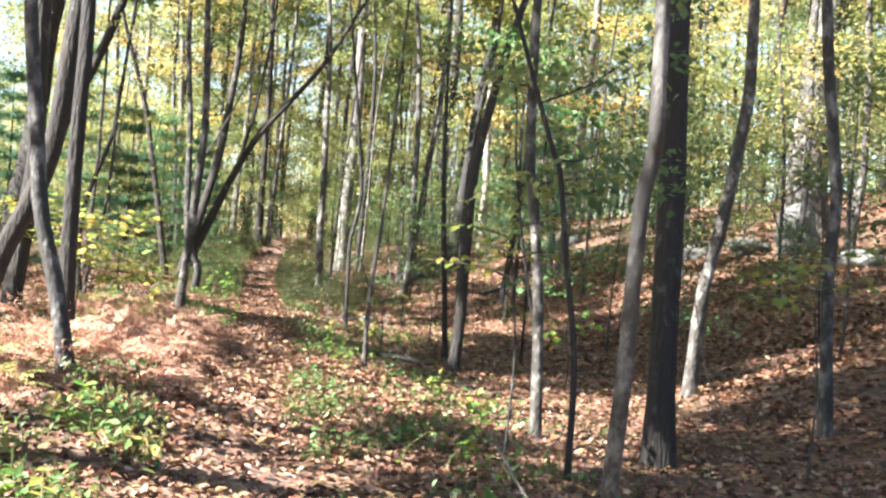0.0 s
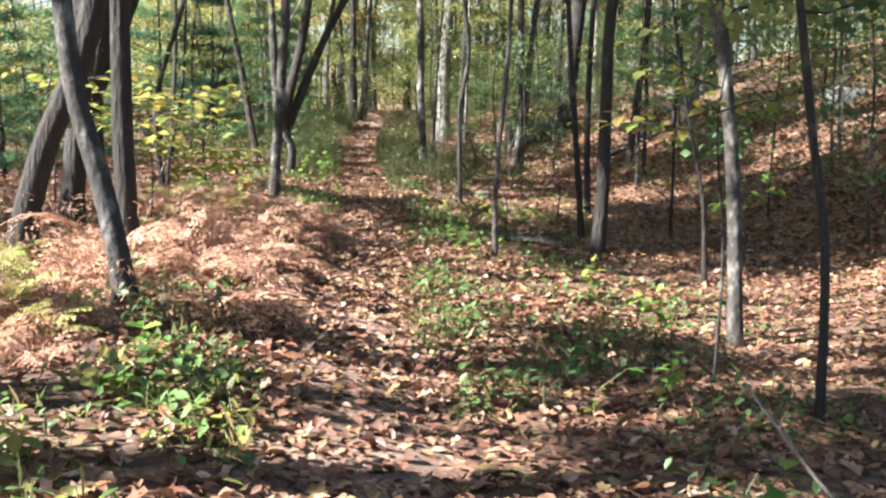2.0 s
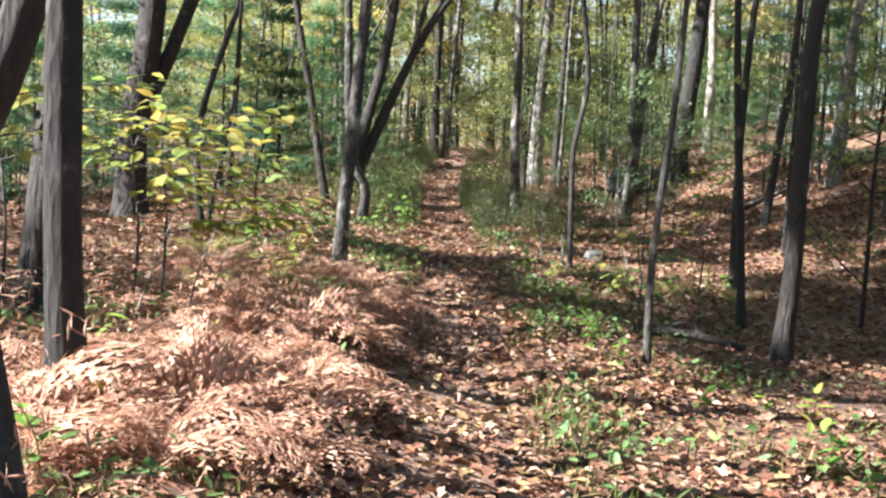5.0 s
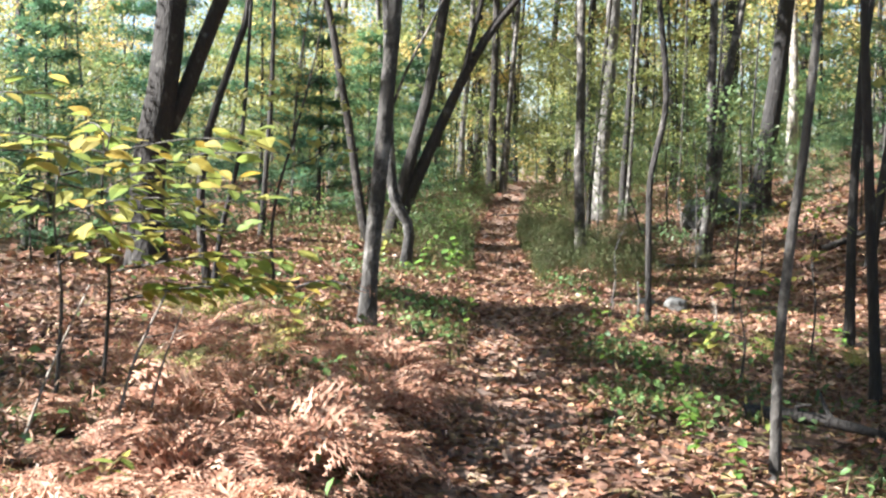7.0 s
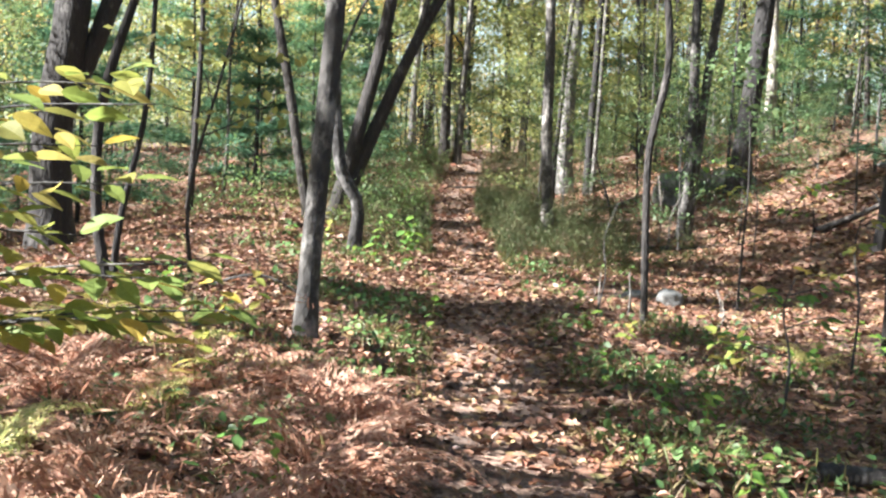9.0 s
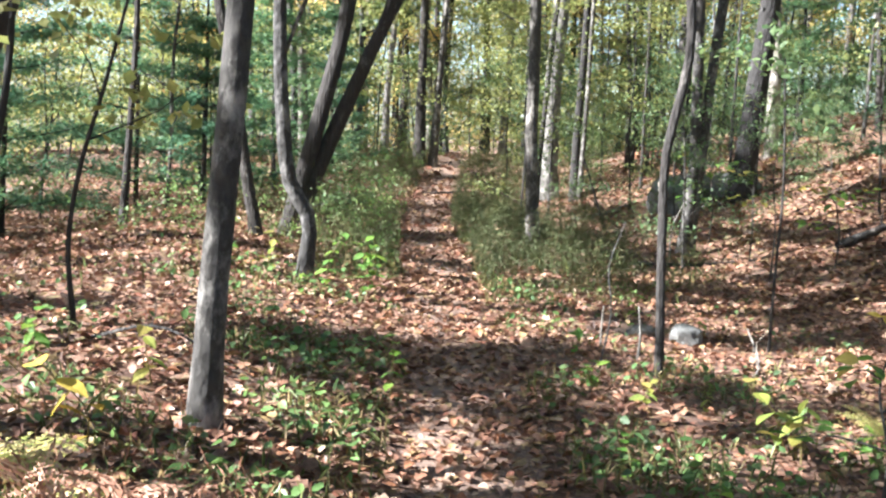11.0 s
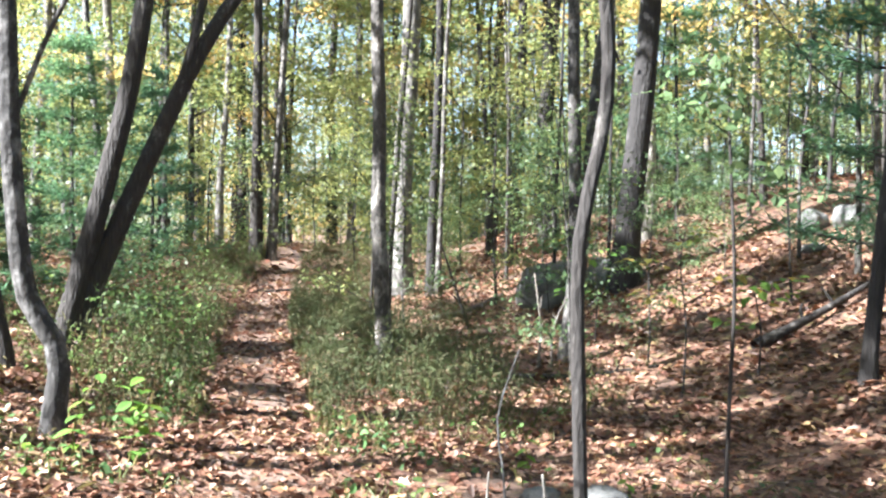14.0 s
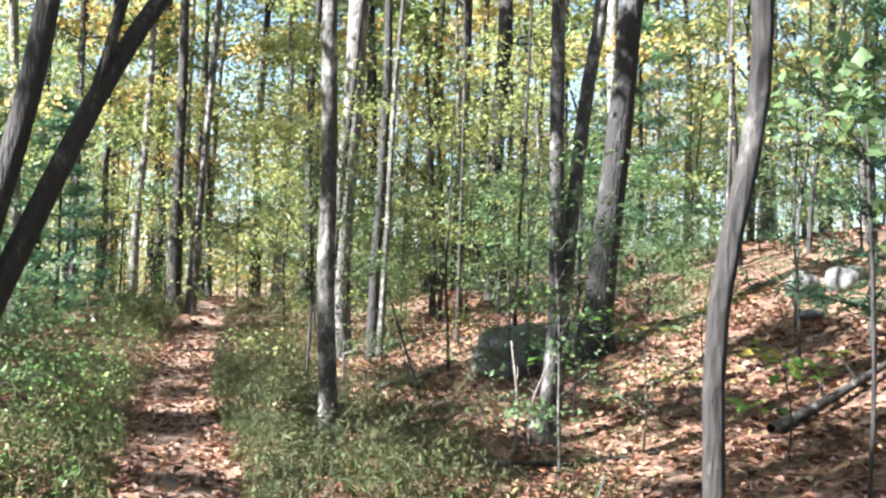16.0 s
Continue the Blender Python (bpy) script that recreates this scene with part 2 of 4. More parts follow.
def tube(line, radii, sides=8, rough=0.0, seed=0, cap=True):
    """Vertices and faces of a round, slightly uneven stem."""
    line = np.asarray(line, float)
    way = np.gradient(line, axis=0)
    way /= np.linalg.norm(way, axis=1)[:, None]
    u = np.cross(way, [0.31, 0.95, 0.05])
    u /= np.linalg.norm(u, axis=1)[:, None]
    v = np.cross(way, u)
    a = np.linspace(0, 2 * np.pi, sides, endpoint=False)
    r = np.asarray(radii, float)[:, None] * np.ones(sides)
    if rough:
        g = np.random.default_rng(seed)
        ph = g.uniform(0, 6.3, 4)
        s = np.linspace(0, 1, len(line))[:, None] * len(line)
        r = r * (1 + rough * (np.sin(3 * a + ph[0] + 0.15 * s) * 0.5 + np.sin(5 * a + ph[1] - 0.3 * s) * 0.35 + 0.5 * np.sin(0.55 * s + ph[2]) * np.cos(a + ph[3])) + g.normal(0, rough * 0.25, r.shape))
    verts = line[:, None, :] + r[:, :, None] * (np.cos(a)[None, :, None] * u[:, None, :] + np.sin(a)[None, :, None] * v[:, None, :])
    n = len(line)
    k = np.arange(n - 1)[:, None] * sides
    j = np.arange(sides)[None, :]
    j2 = (j + 1) % sides
    faces = np.stack([k + j, k + j2, k + sides + j2, k + sides + j], -1).reshape(-1, 4)
    verts = verts.reshape(-1, 3)
    if cap:
        verts = np.vstack([verts, line[-1:] + way[-1:] * radii[-1] * 0.4])
        tip = len(verts) - 1
        top = [((n - 1) * sides + q, (n - 1) * sides + (q + 1) % sides, tip) for q in range(sides)]
        return verts, faces.tolist() + top
    return verts, faces.tolist()


def join(pieces):
    verts, faces, at = [], [], 0
    for v, fc in pieces:
        verts.append(np.asarray(v))
        faces += [tuple(i + at for i in q) for q in fc]
        at += len(v)
    return np.vstack(verts), faces


LEAF6 = np.array([(0, 0, 0), (-0.30, 0.34, 0.07), (-0.22, 0.70, 0.06), (0, 1.0, -0.04), (0.22, 0.70, 0.06), (0.30, 0.34, 0.07)])
LEAF6_FACES = np.array([(0, 3, 2, 1), (0, 5, 4, 3)])
LEAF4 = np.array([(0, 0, 0), (-0.32, 0.5, 0.08), (0, 1.0, 0.0), (0.32, 0.5, 0.08)])
LEAF4_FACES = np.array([(0, 2, 1), (0, 3, 2)])
LEAF3 = np.array([(0, 0, 0), (-0.36, 0.72, 0.07), (0.32, 0.95, 0.03)])
LEAF3_FACES = np.array([(0, 2, 1)])
LOBED = np.array([(0, 0, 0), (-0.18, 0.30, 0.03), (-0.46, 0.42, 0.08), (-0.24, 0.58, 0.04), (-0.28, 0.86, 0.10), (0, 1.0, 0.02),
                  (0.28, 0.86, 0.10), (0.24, 0.58, 0.04), (0.46, 0.42, 0.08), (0.18, 0.30, 0.03)])
LOBED_FACES = np.array([(0, 3, 2, 1), (0, 5, 4, 3), (0, 7, 6, 5), (0, 9, 8, 7)])
NEEDLE = np.array([(0, 0, 0), (-0.055, 0.5, 0.02), (0, 1.0, -0.1), (0.055, 0.5, 0.02)])


def leaves(places, sizes, g, tilt=35, droop=10, shape=LEAF6, faces=LEAF6_FACES, curl=0.0, yaw=None):
    """Vertices and faces of many leaves, each its own island."""
    n = len(places)
    yaw = g.uniform(0, 2 * np.pi, n) if yaw is None else yaw
    pitch = np.radians(g.normal(-droop, tilt, n))
    roll = np.radians(g.normal(0, tilt, n))
    cy, sy, cp, sp, cr, sr = np.cos(yaw), np.sin(yaw), np.cos(pitch), np.sin(pitch), np.cos(roll), np.sin(roll)
    s = np.repeat(shape[None], n, 0) * np.asarray(sizes)[:, None, None]
    s[:, :, 0] *= g.uniform(0.8, 1.25, n)[:, None]
    s[:, :, 2] *= g.normal(1 + curl, 0.4 + curl, n)[:, None]
    x, y, z = s[:, :, 0], s[:, :, 1] - 0.5 * np.asarray(sizes)[:, None], s[:, :, 2]
    x, z = x * cr[:, None] + z * sr[:, None], -x * sr[:, None] + z * cr[:, None]
    y, z = y * cp[:, None] - z * sp[:, None], y * sp[:, None] + z * cp[:, None]
    x, y = x * cy[:, None] - y * sy[:, None], x * sy[:, None] + y * cy[:, None]
    v = np.stack([x, y, z], -1) + np.asarray(places)[:, None, :]
    k = len(shape)
    f = (faces[None] + (np.arange(n) * k)[:, None, None]).reshape(-1, faces.shape[1])
    return v.reshape(-1, 3), f


def thing(name, x, y, z, label, category, group=""):
    ob = new(name)
    ob.location = (x, y, z)
    ob.empty_display_size = 0.2
    return tagged(ob, label, category, group)


# ---- ground ----
def spaced(a, b, step, far, grow=1.16):
    mid = list(np.arange(a, b + step / 2, step))
    lo, hi, s = [], [], step
    while (hi[-1] if hi else b) < far:
        s *= grow
        hi.append((hi[-1] if hi else b) + s)
        lo.append((lo[-1] if lo else a) - s)
    return np.array(lo[::-1] + mid + hi)


gx, gy = spaced(-5, 11, 0.18, 600), spaced(-3, 44, 0.22, 600)
X, Y = np.meshgrid(gx, gy)
Z = ground(X, Y)
quads = (np.arange(len(gy) - 1)[:, None] * len(gx) + np.arange(len(gx) - 1)[None, :]).reshape(-1, 1)
forest_floor = mesh_object("ground", np.stack([X, Y, Z], -1).reshape(-1, 3), np.hstack([quads, quads + 1, quads + 1 + len(gx), quads + len(gx)]), SOIL)
tagged(forest_floor, "dark woodland soil under fallen brown autumn leaves", "ground", kind="structure")


def trail_material():
    m, n, l, p = material("trodden_leaves")
    chips = textured(n, l, "ShaderNodeTexVoronoi", 42, Randomness=1.0)
    crumbs = textured(n, l, "ShaderNodeTexNoise", 60, Detail=8, Roughness=0.7)
    damp = textured(n, l, "ShaderNodeTexNoise", 1.6, Detail=5, Roughness=0.6)
    sep = n.new("ShaderNodeSeparateColor")
    l.new(chips.outputs["Color"], sep.inputs[0])
    r = ramp(n, [(0.0, (0.09, 0.05, 0.035)), (0.4, (0.17, 0.10, 0.07)), (0.75, (0.26, 0.165, 0.12)), (0.95, (0.36, 0.25, 0.185))])
    l.new(sep.outputs[0], r.inputs[0])
    r2 = ramp(n, [(0.4, (0, 0, 0)), (0.65, (1, 1, 1))])
    l.new(damp.outputs[0], r2.inputs[0])
    l.new(mixed(n, l, r2.outputs[0], r.outputs[0], (0.11, 0.075, 0.058)), p.inputs["Base Color"])
    p.inputs["Roughness"].default_value = 0.9
    b = n.new("ShaderNodeBump")
    b.inputs["Strength"].default_value, b.inputs["Distance"].default_value = 0.7, 0.015
    l.new(crumbs.outputs[0], b.inputs["Height"])
    l.new(b.outputs[0], p.inputs["Normal"])
    return m


ty, ts = np.arange(-3, 47, 0.16), np.linspace(-1, 1, 13)
TY, TS = np.meshgrid(ty, ts, indexing="ij")
half = 0.40 + 0.09 * np.sin(1.3 * TY + 1.5 * np.sin(0.8 * TY)) + 0.05 * np.sin(4.1 * TY + 2 * TS) + 0.04 * np.sin(9.7 * TY)
TX = trail(TY) + TS * half
TZ = ground(TX, TY) + 0.012 - 0.03 * np.abs(TS) ** 6
tq = (np.arange(len(ty) - 1)[:, None] * len(ts) + np.arange(len(ts) - 1)[None, :]).reshape(-1, 1)
path = mesh_object("trail", np.stack([TX, TY, TZ], -1).reshape(-1, 3), np.hstack([tq, tq + 1, tq + 1 + len(ts), tq + len(ts)]), trail_material())
tagged(path, "narrow footpath of trodden earth and crushed brown leaves", "path", kind="structure")


def litter(name, n, x0, x1, y0, y1, lo, hi, shape, faces, seed, label):
    g = np.random.default_rng(seed)
    x, y = g.uniform(x0, x1, n), g.uniform(y0, y1, n)
    off = np.abs(x - trail(y))
    keep = g.uniform(0, 1, n) < np.where(off < 0.2, 0.95, 1.1) * (0.55 + 0.45 * np.sin(1.9 * x + np.sin(2.3 * y)) * np.sin(2.2 * y + 1.3 * np.sin(1.4 * x)) * 0.8 + 0.2)
    if lo > 0.15:
        keep &= ~((x > -5) & (x < 12) & (y < 41))
    x, y = x[keep], y[keep]
    n = len(x)
    size = g.uniform(lo, hi, n)
    z = ground(x, y) + 0.012 + g.exponential(0.012, n)
    v, f = leaves(np.stack([x, y, z], -1), size, g, 17, 0, shape, faces, 0.8)
    return tagged(mesh_object(name, v, f, LITTER), label, "leaves", kind="stuff")


litter("fallen_leaves", 22000, -3.6, 6.5, 0.6, 25, 0.05, 0.105, LOBED, LOBED_FACES, 1, "thick layer of curled brown and tan fallen leaves")
litter("fallen_leaves", 60000, -3.6, 6.5, 0.6, 26, 0.04, 0.085, LEAF6, LEAF6_FACES, 4, "thick layer of curled brown and tan fallen leaves")
litter("fallen_leaves", 17000, -0.5, 3.0, 1.5, 26, 0.045, 0.09, LEAF6, LEAF6_FACES, 5, "brown and tan fallen leaves trodden along the trail")
litter("fallen_leaves", 46000, -5.0, 11, 24, 41, 0.06, 0.125, LEAF6, LEAF6_FACES, 2, "thick layer of curled brown and tan fallen leaves")
litter("fallen_leaves", 20000, 6.3, 12, 4, 25, 0.06, 0.125, LEAF6, LEAF6_FACES, 6, "curled brown fallen leaves on the slope")
litter("fallen_leaves", 30000, -18, 30, 14, 66, 0.16, 0.28, LEAF4, LEAF4_FACES, 3, "brown fallen leaves spread over the far woodland floor")


# ---- trees ----
def limb_lines(g, trunk, radii, n, start, length, rise):
    """Lines of limbs that leave a trunk above a given share of its height."""
    out = []
    for q in range(n):
        s = start + (0.97 - start) * (q + g.uniform(0, 0.8)) / n
        k = int(s * (len(trunk) - 1))
        a = g.uniform(0, 2 * np.pi) if q else 0.3
        a = a + q * 2.4
        ln = length * g.uniform(0.6, 1.15) * (1.1 - 0.55 * s)
        up = rise * g.uniform(0.6, 1.4)
        d = np.array([np.cos(a), np.sin(a), up])
        p0 = trunk[k]
        p1 = p0 + d * ln * 0.45 + g.normal(0, 0.06 * ln, 3)
        p2 = p0 + np.array([d[0], d[1], up * 1.1]) * ln + g.normal(0, 0.08 * ln, 3)
        out.append((np.array([p0, p1, p2]), min(radii[k] * 0.5, 0.012 + 0.012 * ln)))
    return out


def clumps(g, lines, per, count, spread, flat):
    """Places for leaves, in flattish sprays along the outer part of limbs."""
    places = []
    for pts, _ in lines:
        for _ in range(count):
            s = g.uniform(0.35, 1.05)
            c = pts[0] * (1 - s) + pts[2] * s if s > 1 else smooth_line(pts, 9)[int(s * 8)]
            c = c + g.normal(0, spread * 0.7, 3) * (1, 1, 0.4)
            n = max(3, int(per * g.uniform(0.5, 1.5)))
            places.append(c + g.normal(0, 1, (n, 3)) * (spread, spread, spread * flat))
    return np.vstack(places)


def build_tree(name, stems, bark_name, leaf_mat, label, seed, tall, limbs=9, reach=3.0, start=0.5, per=105, leaf=0.21, base=None, low=0, fine=False, group="", joined=False, dense=False):
    """stems: lists of (line, foot radius, upper radius), in the world; each is drawn on upwards to the tree's full height."""
    g = np.random.default_rng(seed)
    if tall < 10 and per > 60:
        per, leaf = 30, 0.09
    dense = dense or per > 60
    if base is None:
        base = stems[0][0][0]
    t = thing(name, base[0], base[1], base[2], label, "tree", group)
    off = np.array(base, float)
    crowns = []
    for q, (pts, r0, r1) in enumerate(stems):
        pts = [np.array(p, float) - off for p in pts]
        top = tall * (1 - 0.12 * q)
        way = pts[-1] - pts[-2]
        way /= np.linalg.norm(way)
        at = pts[-1]
        seen = at[2]
        while at[2] < top - 0.5:
            way = way * 0.86 + np.array([g.normal(0, 0.06), g.normal(0, 0.06), 0.16])
            way /= np.linalg.norm(way)
            at = at + way * min(1.7, max(0.6, (top - at[2]) * 0.3))
            pts.append(at)
        n = 34 if fine else 13
        line = smooth_line(pts, n)
        share = np.clip(line[:, 2] / max(seen, 0.5), 0, 1)
        rad = r0 + (r1 - r0) * share
        rad = rad * np.clip(1 - 0.93 * (line[:, 2] - seen) / max(top - seen, 0.5), 0.06, 1)
        if line[0, 2] < 0.3:
            flare = np.exp(-np.clip(line[:, 2] + 0.05, 0, None) / (0.08 + 1.0 * r0))
            rad = rad * (1 + 0.5 * flare)
            line[0, 2] -= 0.12
        v, fc = tube(line, rad, 14 if fine else 6, 0.07 if fine else 0.05, seed + q)
        mesh_object("trunk", v, fc, BARKS[bark_name], t)
        ls = limb_lines(g, line, rad, limbs, start, reach, 0.55)
        if low:
            ls += limb_lines(g, line[: int(len(line) * start)], rad, low, 0.45, reach * 0.5, 0.2)
        twigs = [tube(smooth_line(pts3, 6 if fine else 4), np.linspace(r, r * 0.25, 6 if fine else 4), 5 if fine else 3) for pts3, r in ls]
        if joined:
            tagged(mesh_object("branchwork", *join(twigs), BARKS[bark_name], t), kind="stuff")
        else:
            for v, fc in twigs:
                mesh_object("limb", v, fc, BARKS[bark_name], t)
        if per:
            crowns.append(clumps(g, ls, per * 0.5, 4, 0.29, 0.5) if dense else clumps(g, ls, per * 0.8, 5, 0.10 * reach + 0.06, 0.28))
    if crowns:
        pl = np.vstack(crowns)
        sizes = g.uniform(0.7, 1.25, len(pl)) * leaf
        if joined and tall > 10 and limbs < 12 and not dense:
            top = clumps(g, [q for q in ls if q[0][2][2] > 0.55 * tall], 40, 5, 0.45, 0.45)   # high leaves added mostly out of view, to shade the understory
            pl, sizes = np.vstack([pl, top]), np.concatenate([sizes, g.uniform(0.17, 0.28, len(top))])
        v, f = leaves(pl, sizes, g, 32, 18, *((LEAF3, LEAF3_FACES) if joined else (LEAF4, LEAF4_FACES)))
        mesh_object("crown", v, f, leaf_mat, t)
    return t


def standing(y, *xz, lean=0.0):
    """A stem's line from (x, z) pairs in the plane at y, set down on the ground; lean: metres ahead for each metre up."""
    pts = [[x, y + lean * (z - xz[0][1]), z] for x, z in xz]
    g0 = float(ground(pts[0][0], y))
    if pts[0][2] > g0 + 0.25:
        dx = (pts[1][0] - pts[0][0]) / max(pts[1][2] - pts[0][2], 0.1)
        pts.insert(0, [pts[0][0] - dx * 0.5 * (pts[0][2] - g0), y, g0])
    else:
        pts[0][2] = g0
    return [tuple(p) for p in pts]


GREY = "smooth grey-barked tree with thin yellow-green leaves"
BROWN = "dark brown-barked tree with yellow-green autumn leaves"
build_tree("tree", [(standing(9.05, (4.27, -0.16), (4.22, 1.38), (4.20, 2.34), (4.14, 3.77)), 0.12, 0.106)], "bark_brown", YELLOWGREEN, "thick dark brown tree with flared roots beside the dip", 101, 15, 8, 3.2, fine=True)
build_tree("young_tree", [(standing(3.6, (1.53, 0.72), (1.55, 1.09), (1.56, 1.40), (1.57, 1.72), (1.60, 1.88), (1.60, 2.11)), 0.031, 0.026)], "bark_grey", YELLOWGREEN, "slender bare grey pole tree with a kink in its stem", 102, 8.5, 6, 1.8, fine=True)
build_tree("tree", [(standing(10.24, (3.58, -0.17), (3.52, 0.91), (3.45, 1.55), (3.38, 2.05), (3.31, 2.60)), 0.052, 0.047)], "bark_grey", YELLOWGREEN, "slim straight grey tree standing in fallen leaves", 103, 11, 7, 2.2, per=38, leaf=0.11, fine=True, low=2)
build_tree("young_tree", [(standing(7.98, (3.05, -0.02), (3.04, 0.75), (2.94, 1.38), (2.82, 2.16), (2.75, 2.31)), 0.026, 0.02)], "bark_brown", GREEN, "thin dark wavy young tree with sparse leaves", 104, 6, 6, 1.6, fine=True, low=2)
build_tree("tree", [(standing(12.5, (6.21, 0.2), (6.29, 1.21), (6.50, 2.17), (6.69, 3.44), (6.71, 4.07)), 0.08, 0.07)], "bark_grey", YELLOWGREEN, "leaning grey-brown tree on the edge of the dip", 105, 13, 8, 2.8, fine=True)
build_tree("tree", [(standing(9.5, (6.12, 0.13), (6.03, 1.48), (6.06, 2.26), (5.91, 3.29), (5.82, 4.06)), 0.062, 0.051)], "bark_grey", GREEN, GREY, 106, 11, 8, 2.4, fine=True)
build_tree("tree", [(standing(22.8, (13.80, 1.74), (13.79, 3.90), (13.92, 5.77), (14.04, 7.66)), 0.45, 0.39)], "bark_grey", GREEN, "massive old oak with pale furrowed bark on the slope", 107, 18, 12, 5.0, fine=True, low=3)
build_tree("tree", [(standing(15.2, (4.04, -0.17), (4.10, 0.59), (4.12, 1.68), (4.17, 2.76)), 0.08, 0.064)], "bark_brown", YELLOWGREEN, BROWN, 108, 13, 8, 2.8, fine=True)
build_tree("young_tree", [(standing(17.1, (4.42, -0.11), (4.35, 0.73), (4.27, 1.68), (4.18, 2.93)), 0.045, 0.034)], "bark_brown", GREEN, "thin straight dark young tree", 109, 9, 7, 2.0, fine=True)
build_tree("young_tree", [(standing(13.1, (4.50, -0.09), (4.46, 0.60), (4.35, 1.13), (4.23, 1.70)), 0.028, 0.017)], "bark_brown", FRESH, "thin young tree with fresh green leaves low down", 110, 5, 7, 1.5, 0.25, 26, 0.1, fine=True)
build_tree("young_tree", [(standing(14.3, (2.67, -0.07), (2.66, 0.56), (2.69, 1.15), (2.75, 1.74), (2.79, 2.37)), 0.03, 0.022)], "bark_grey", YELLOWGREEN, "slender grey young tree beside the trail", 111, 7.5, 7, 1.8, fine=True)
build_tree("tree", [(standing(21.0, (3.52, 0.0), (3.49, 0.91), (3.49, 1.61), (3.62, 2.29), (3.58, 2.98)), 0.034, 0.034)], "bark_brown", YELLOWGREEN, "slim grey tree with an S-bent stem and sunlit foot", 112, 10, 7, 2.2, per=34, leaf=0.14, fine=True)
build_tree("tree", [(standing(19.8, (5.30, -0.1), (5.27, 1.15), (5.29, 2.28), (5.35, 3.39)), 0.052, 0.039)], "bark_brown", GREEN, BROWN, 113, 10, 7, 2.2, per=20, leaf=0.14, fine=True)
build_tree("tree", [(standing(28.9, (6.25, 0.18), (6.36, 1.27), (6.36, 2.43), (6.33, 3.59), (6.32, 4.77)), 0.085, 0.069),
                    (standing(28.95, (6.36, 0.2), (6.48, 1.56), (6.57, 2.73), (6.70, 3.92), (6.84, 4.82)), 0.078, 0.069)], "bark_grey", YELLOWGREEN, "twin-stemmed grey tree at the foot of the slope", 114, 14, 8, 2.6, fine=True)
build_tree("tree", [(standing(32, (8.25, 1.1), (8.43, 2.69), (8.60, 4.22), (8.73, 5.77)), 0.2, 0.158)], "bark_brown", GREEN, "thick dark tree on the wooded slope", 115, 17, 9, 3.6, fine=True)
build_tree("tree", [(standing(24.9, (7.65, 0.36), (7.72, 1.07), (7.83, 2.03), (7.95, 3.01)), 0.072, 0.062)], "bark_brown", YELLOWGREEN, BROWN, 116, 12, 8, 2.6, per=16, leaf=0.15, fine=True)
build_tree("tree", [(standing(29.6, (4.22, 0.2), (4.12, 1.73), (4.12, 2.87), (4.08, 4.17), (4.07, 4.8)), 0.095, 0.076)], "bark_grey", YELLOWGREEN, "wavy grey tree beside the trail", 117, 13, 8, 2.8, fine=True)
build_tree("tree", [(standing(36.5, (5.82, 0.9), (5.83, 2.81), (5.95, 4.68), (5.99, 6.56)), 0.186, 0.158)], "bark_pale", YELLOWGREEN, "big tree with pale mottled bark", 118, 17, 10, 3.6, fine=True)
build_tree("tree", [(standing(36, (6.26, 0.9), (6.28, 2.35), (6.37, 4.18), (6.39, 6.49)), 0.084, 0.062)], "bark_brown", YELLOWGREEN, BROWN, 119, 13, 8, 2.6)
build_tree("tree", [(standing(43, (3.71, 1.27), (3.72, 4.11), (3.73, 7.62)), 0.126, 0.098)], "bark_brown", GOLD, "straight dark tree at the trail's bend", 120, 16, 9, 3.2)
build_tree("tree", [(standing(43, (4.07, 1.29), (4.21, 4.09), (4.43, 7.60)), 0.098, 0.077)], "bark_grey", GOLD, "slim pale tree at the trail's bend", 121, 15, 9, 3.0)
build_tree("tree", [(standing(18.0, (0.45, 0.30), (0.50, 1.06), (0.55, 1.68), (0.58, 2.18), (0.64, 3.2)), 0.07, 0.056)], "bark_grey", YELLOWGREEN, "grey upright tree with a pale sunlit foot", 122, 13, 8, 2.8, fine=True)
build_tree("tree", [(standing(23.9, (0.86, 0.33), (0.91, 0.84), (0.71, 1.23), (0.63, 1.84), (0.59, 2.53), (0.55, 3.69)), 0.075, 0.058),
                    ([(0.61, 23.9, 2.35), (0.85, 23.9, 3.0), (1.25, 23.85, 3.8)], 0.024, 0.016)], "bark_grey", YELLOWGREEN, "pale tree with a crooked bent foot", 123, 12, 8, 2.6, per=34, leaf=0.16, fine=True)
build_tree("tree", [(standing(27.2, (0.63, 0.45), (0.74, 0.89), (0.99, 1.88), (1.28, 3.11), (1.46, 4.35)), 0.11, 0.085),
                    (standing(27.25, (0.68, 0.45), (0.79, 0.77), (1.31, 2.05), (1.82, 3.21), (2.24, 3.95), (2.52, 4.32)), 0.115, 0.066),
                    ([(1.72, 27.25, 3.0), (1.83, 27.2, 3.4), (1.92, 27.2, 3.8), (2.05, 27.2, 4.4)], 0.05, 0.042)], "bark_brown", YELLOWGREEN, "dark forked tree whose stems lean over the trail", 124, 12, 6, 2.8, per=34, leaf=0.16, fine=True)
build_tree("tree", [(standing(26.2, (0.32, 0.40), (0.18, 1.22), (0.02, 2.20), (-0.15, 3.06), (-0.38, 4.21)), 0.072, 0.053)], "bark_brown", GREEN, "slim dark tree leaning away from the trail", 125, 11, 7, 2.4, per=34, leaf=0.16, fine=True)
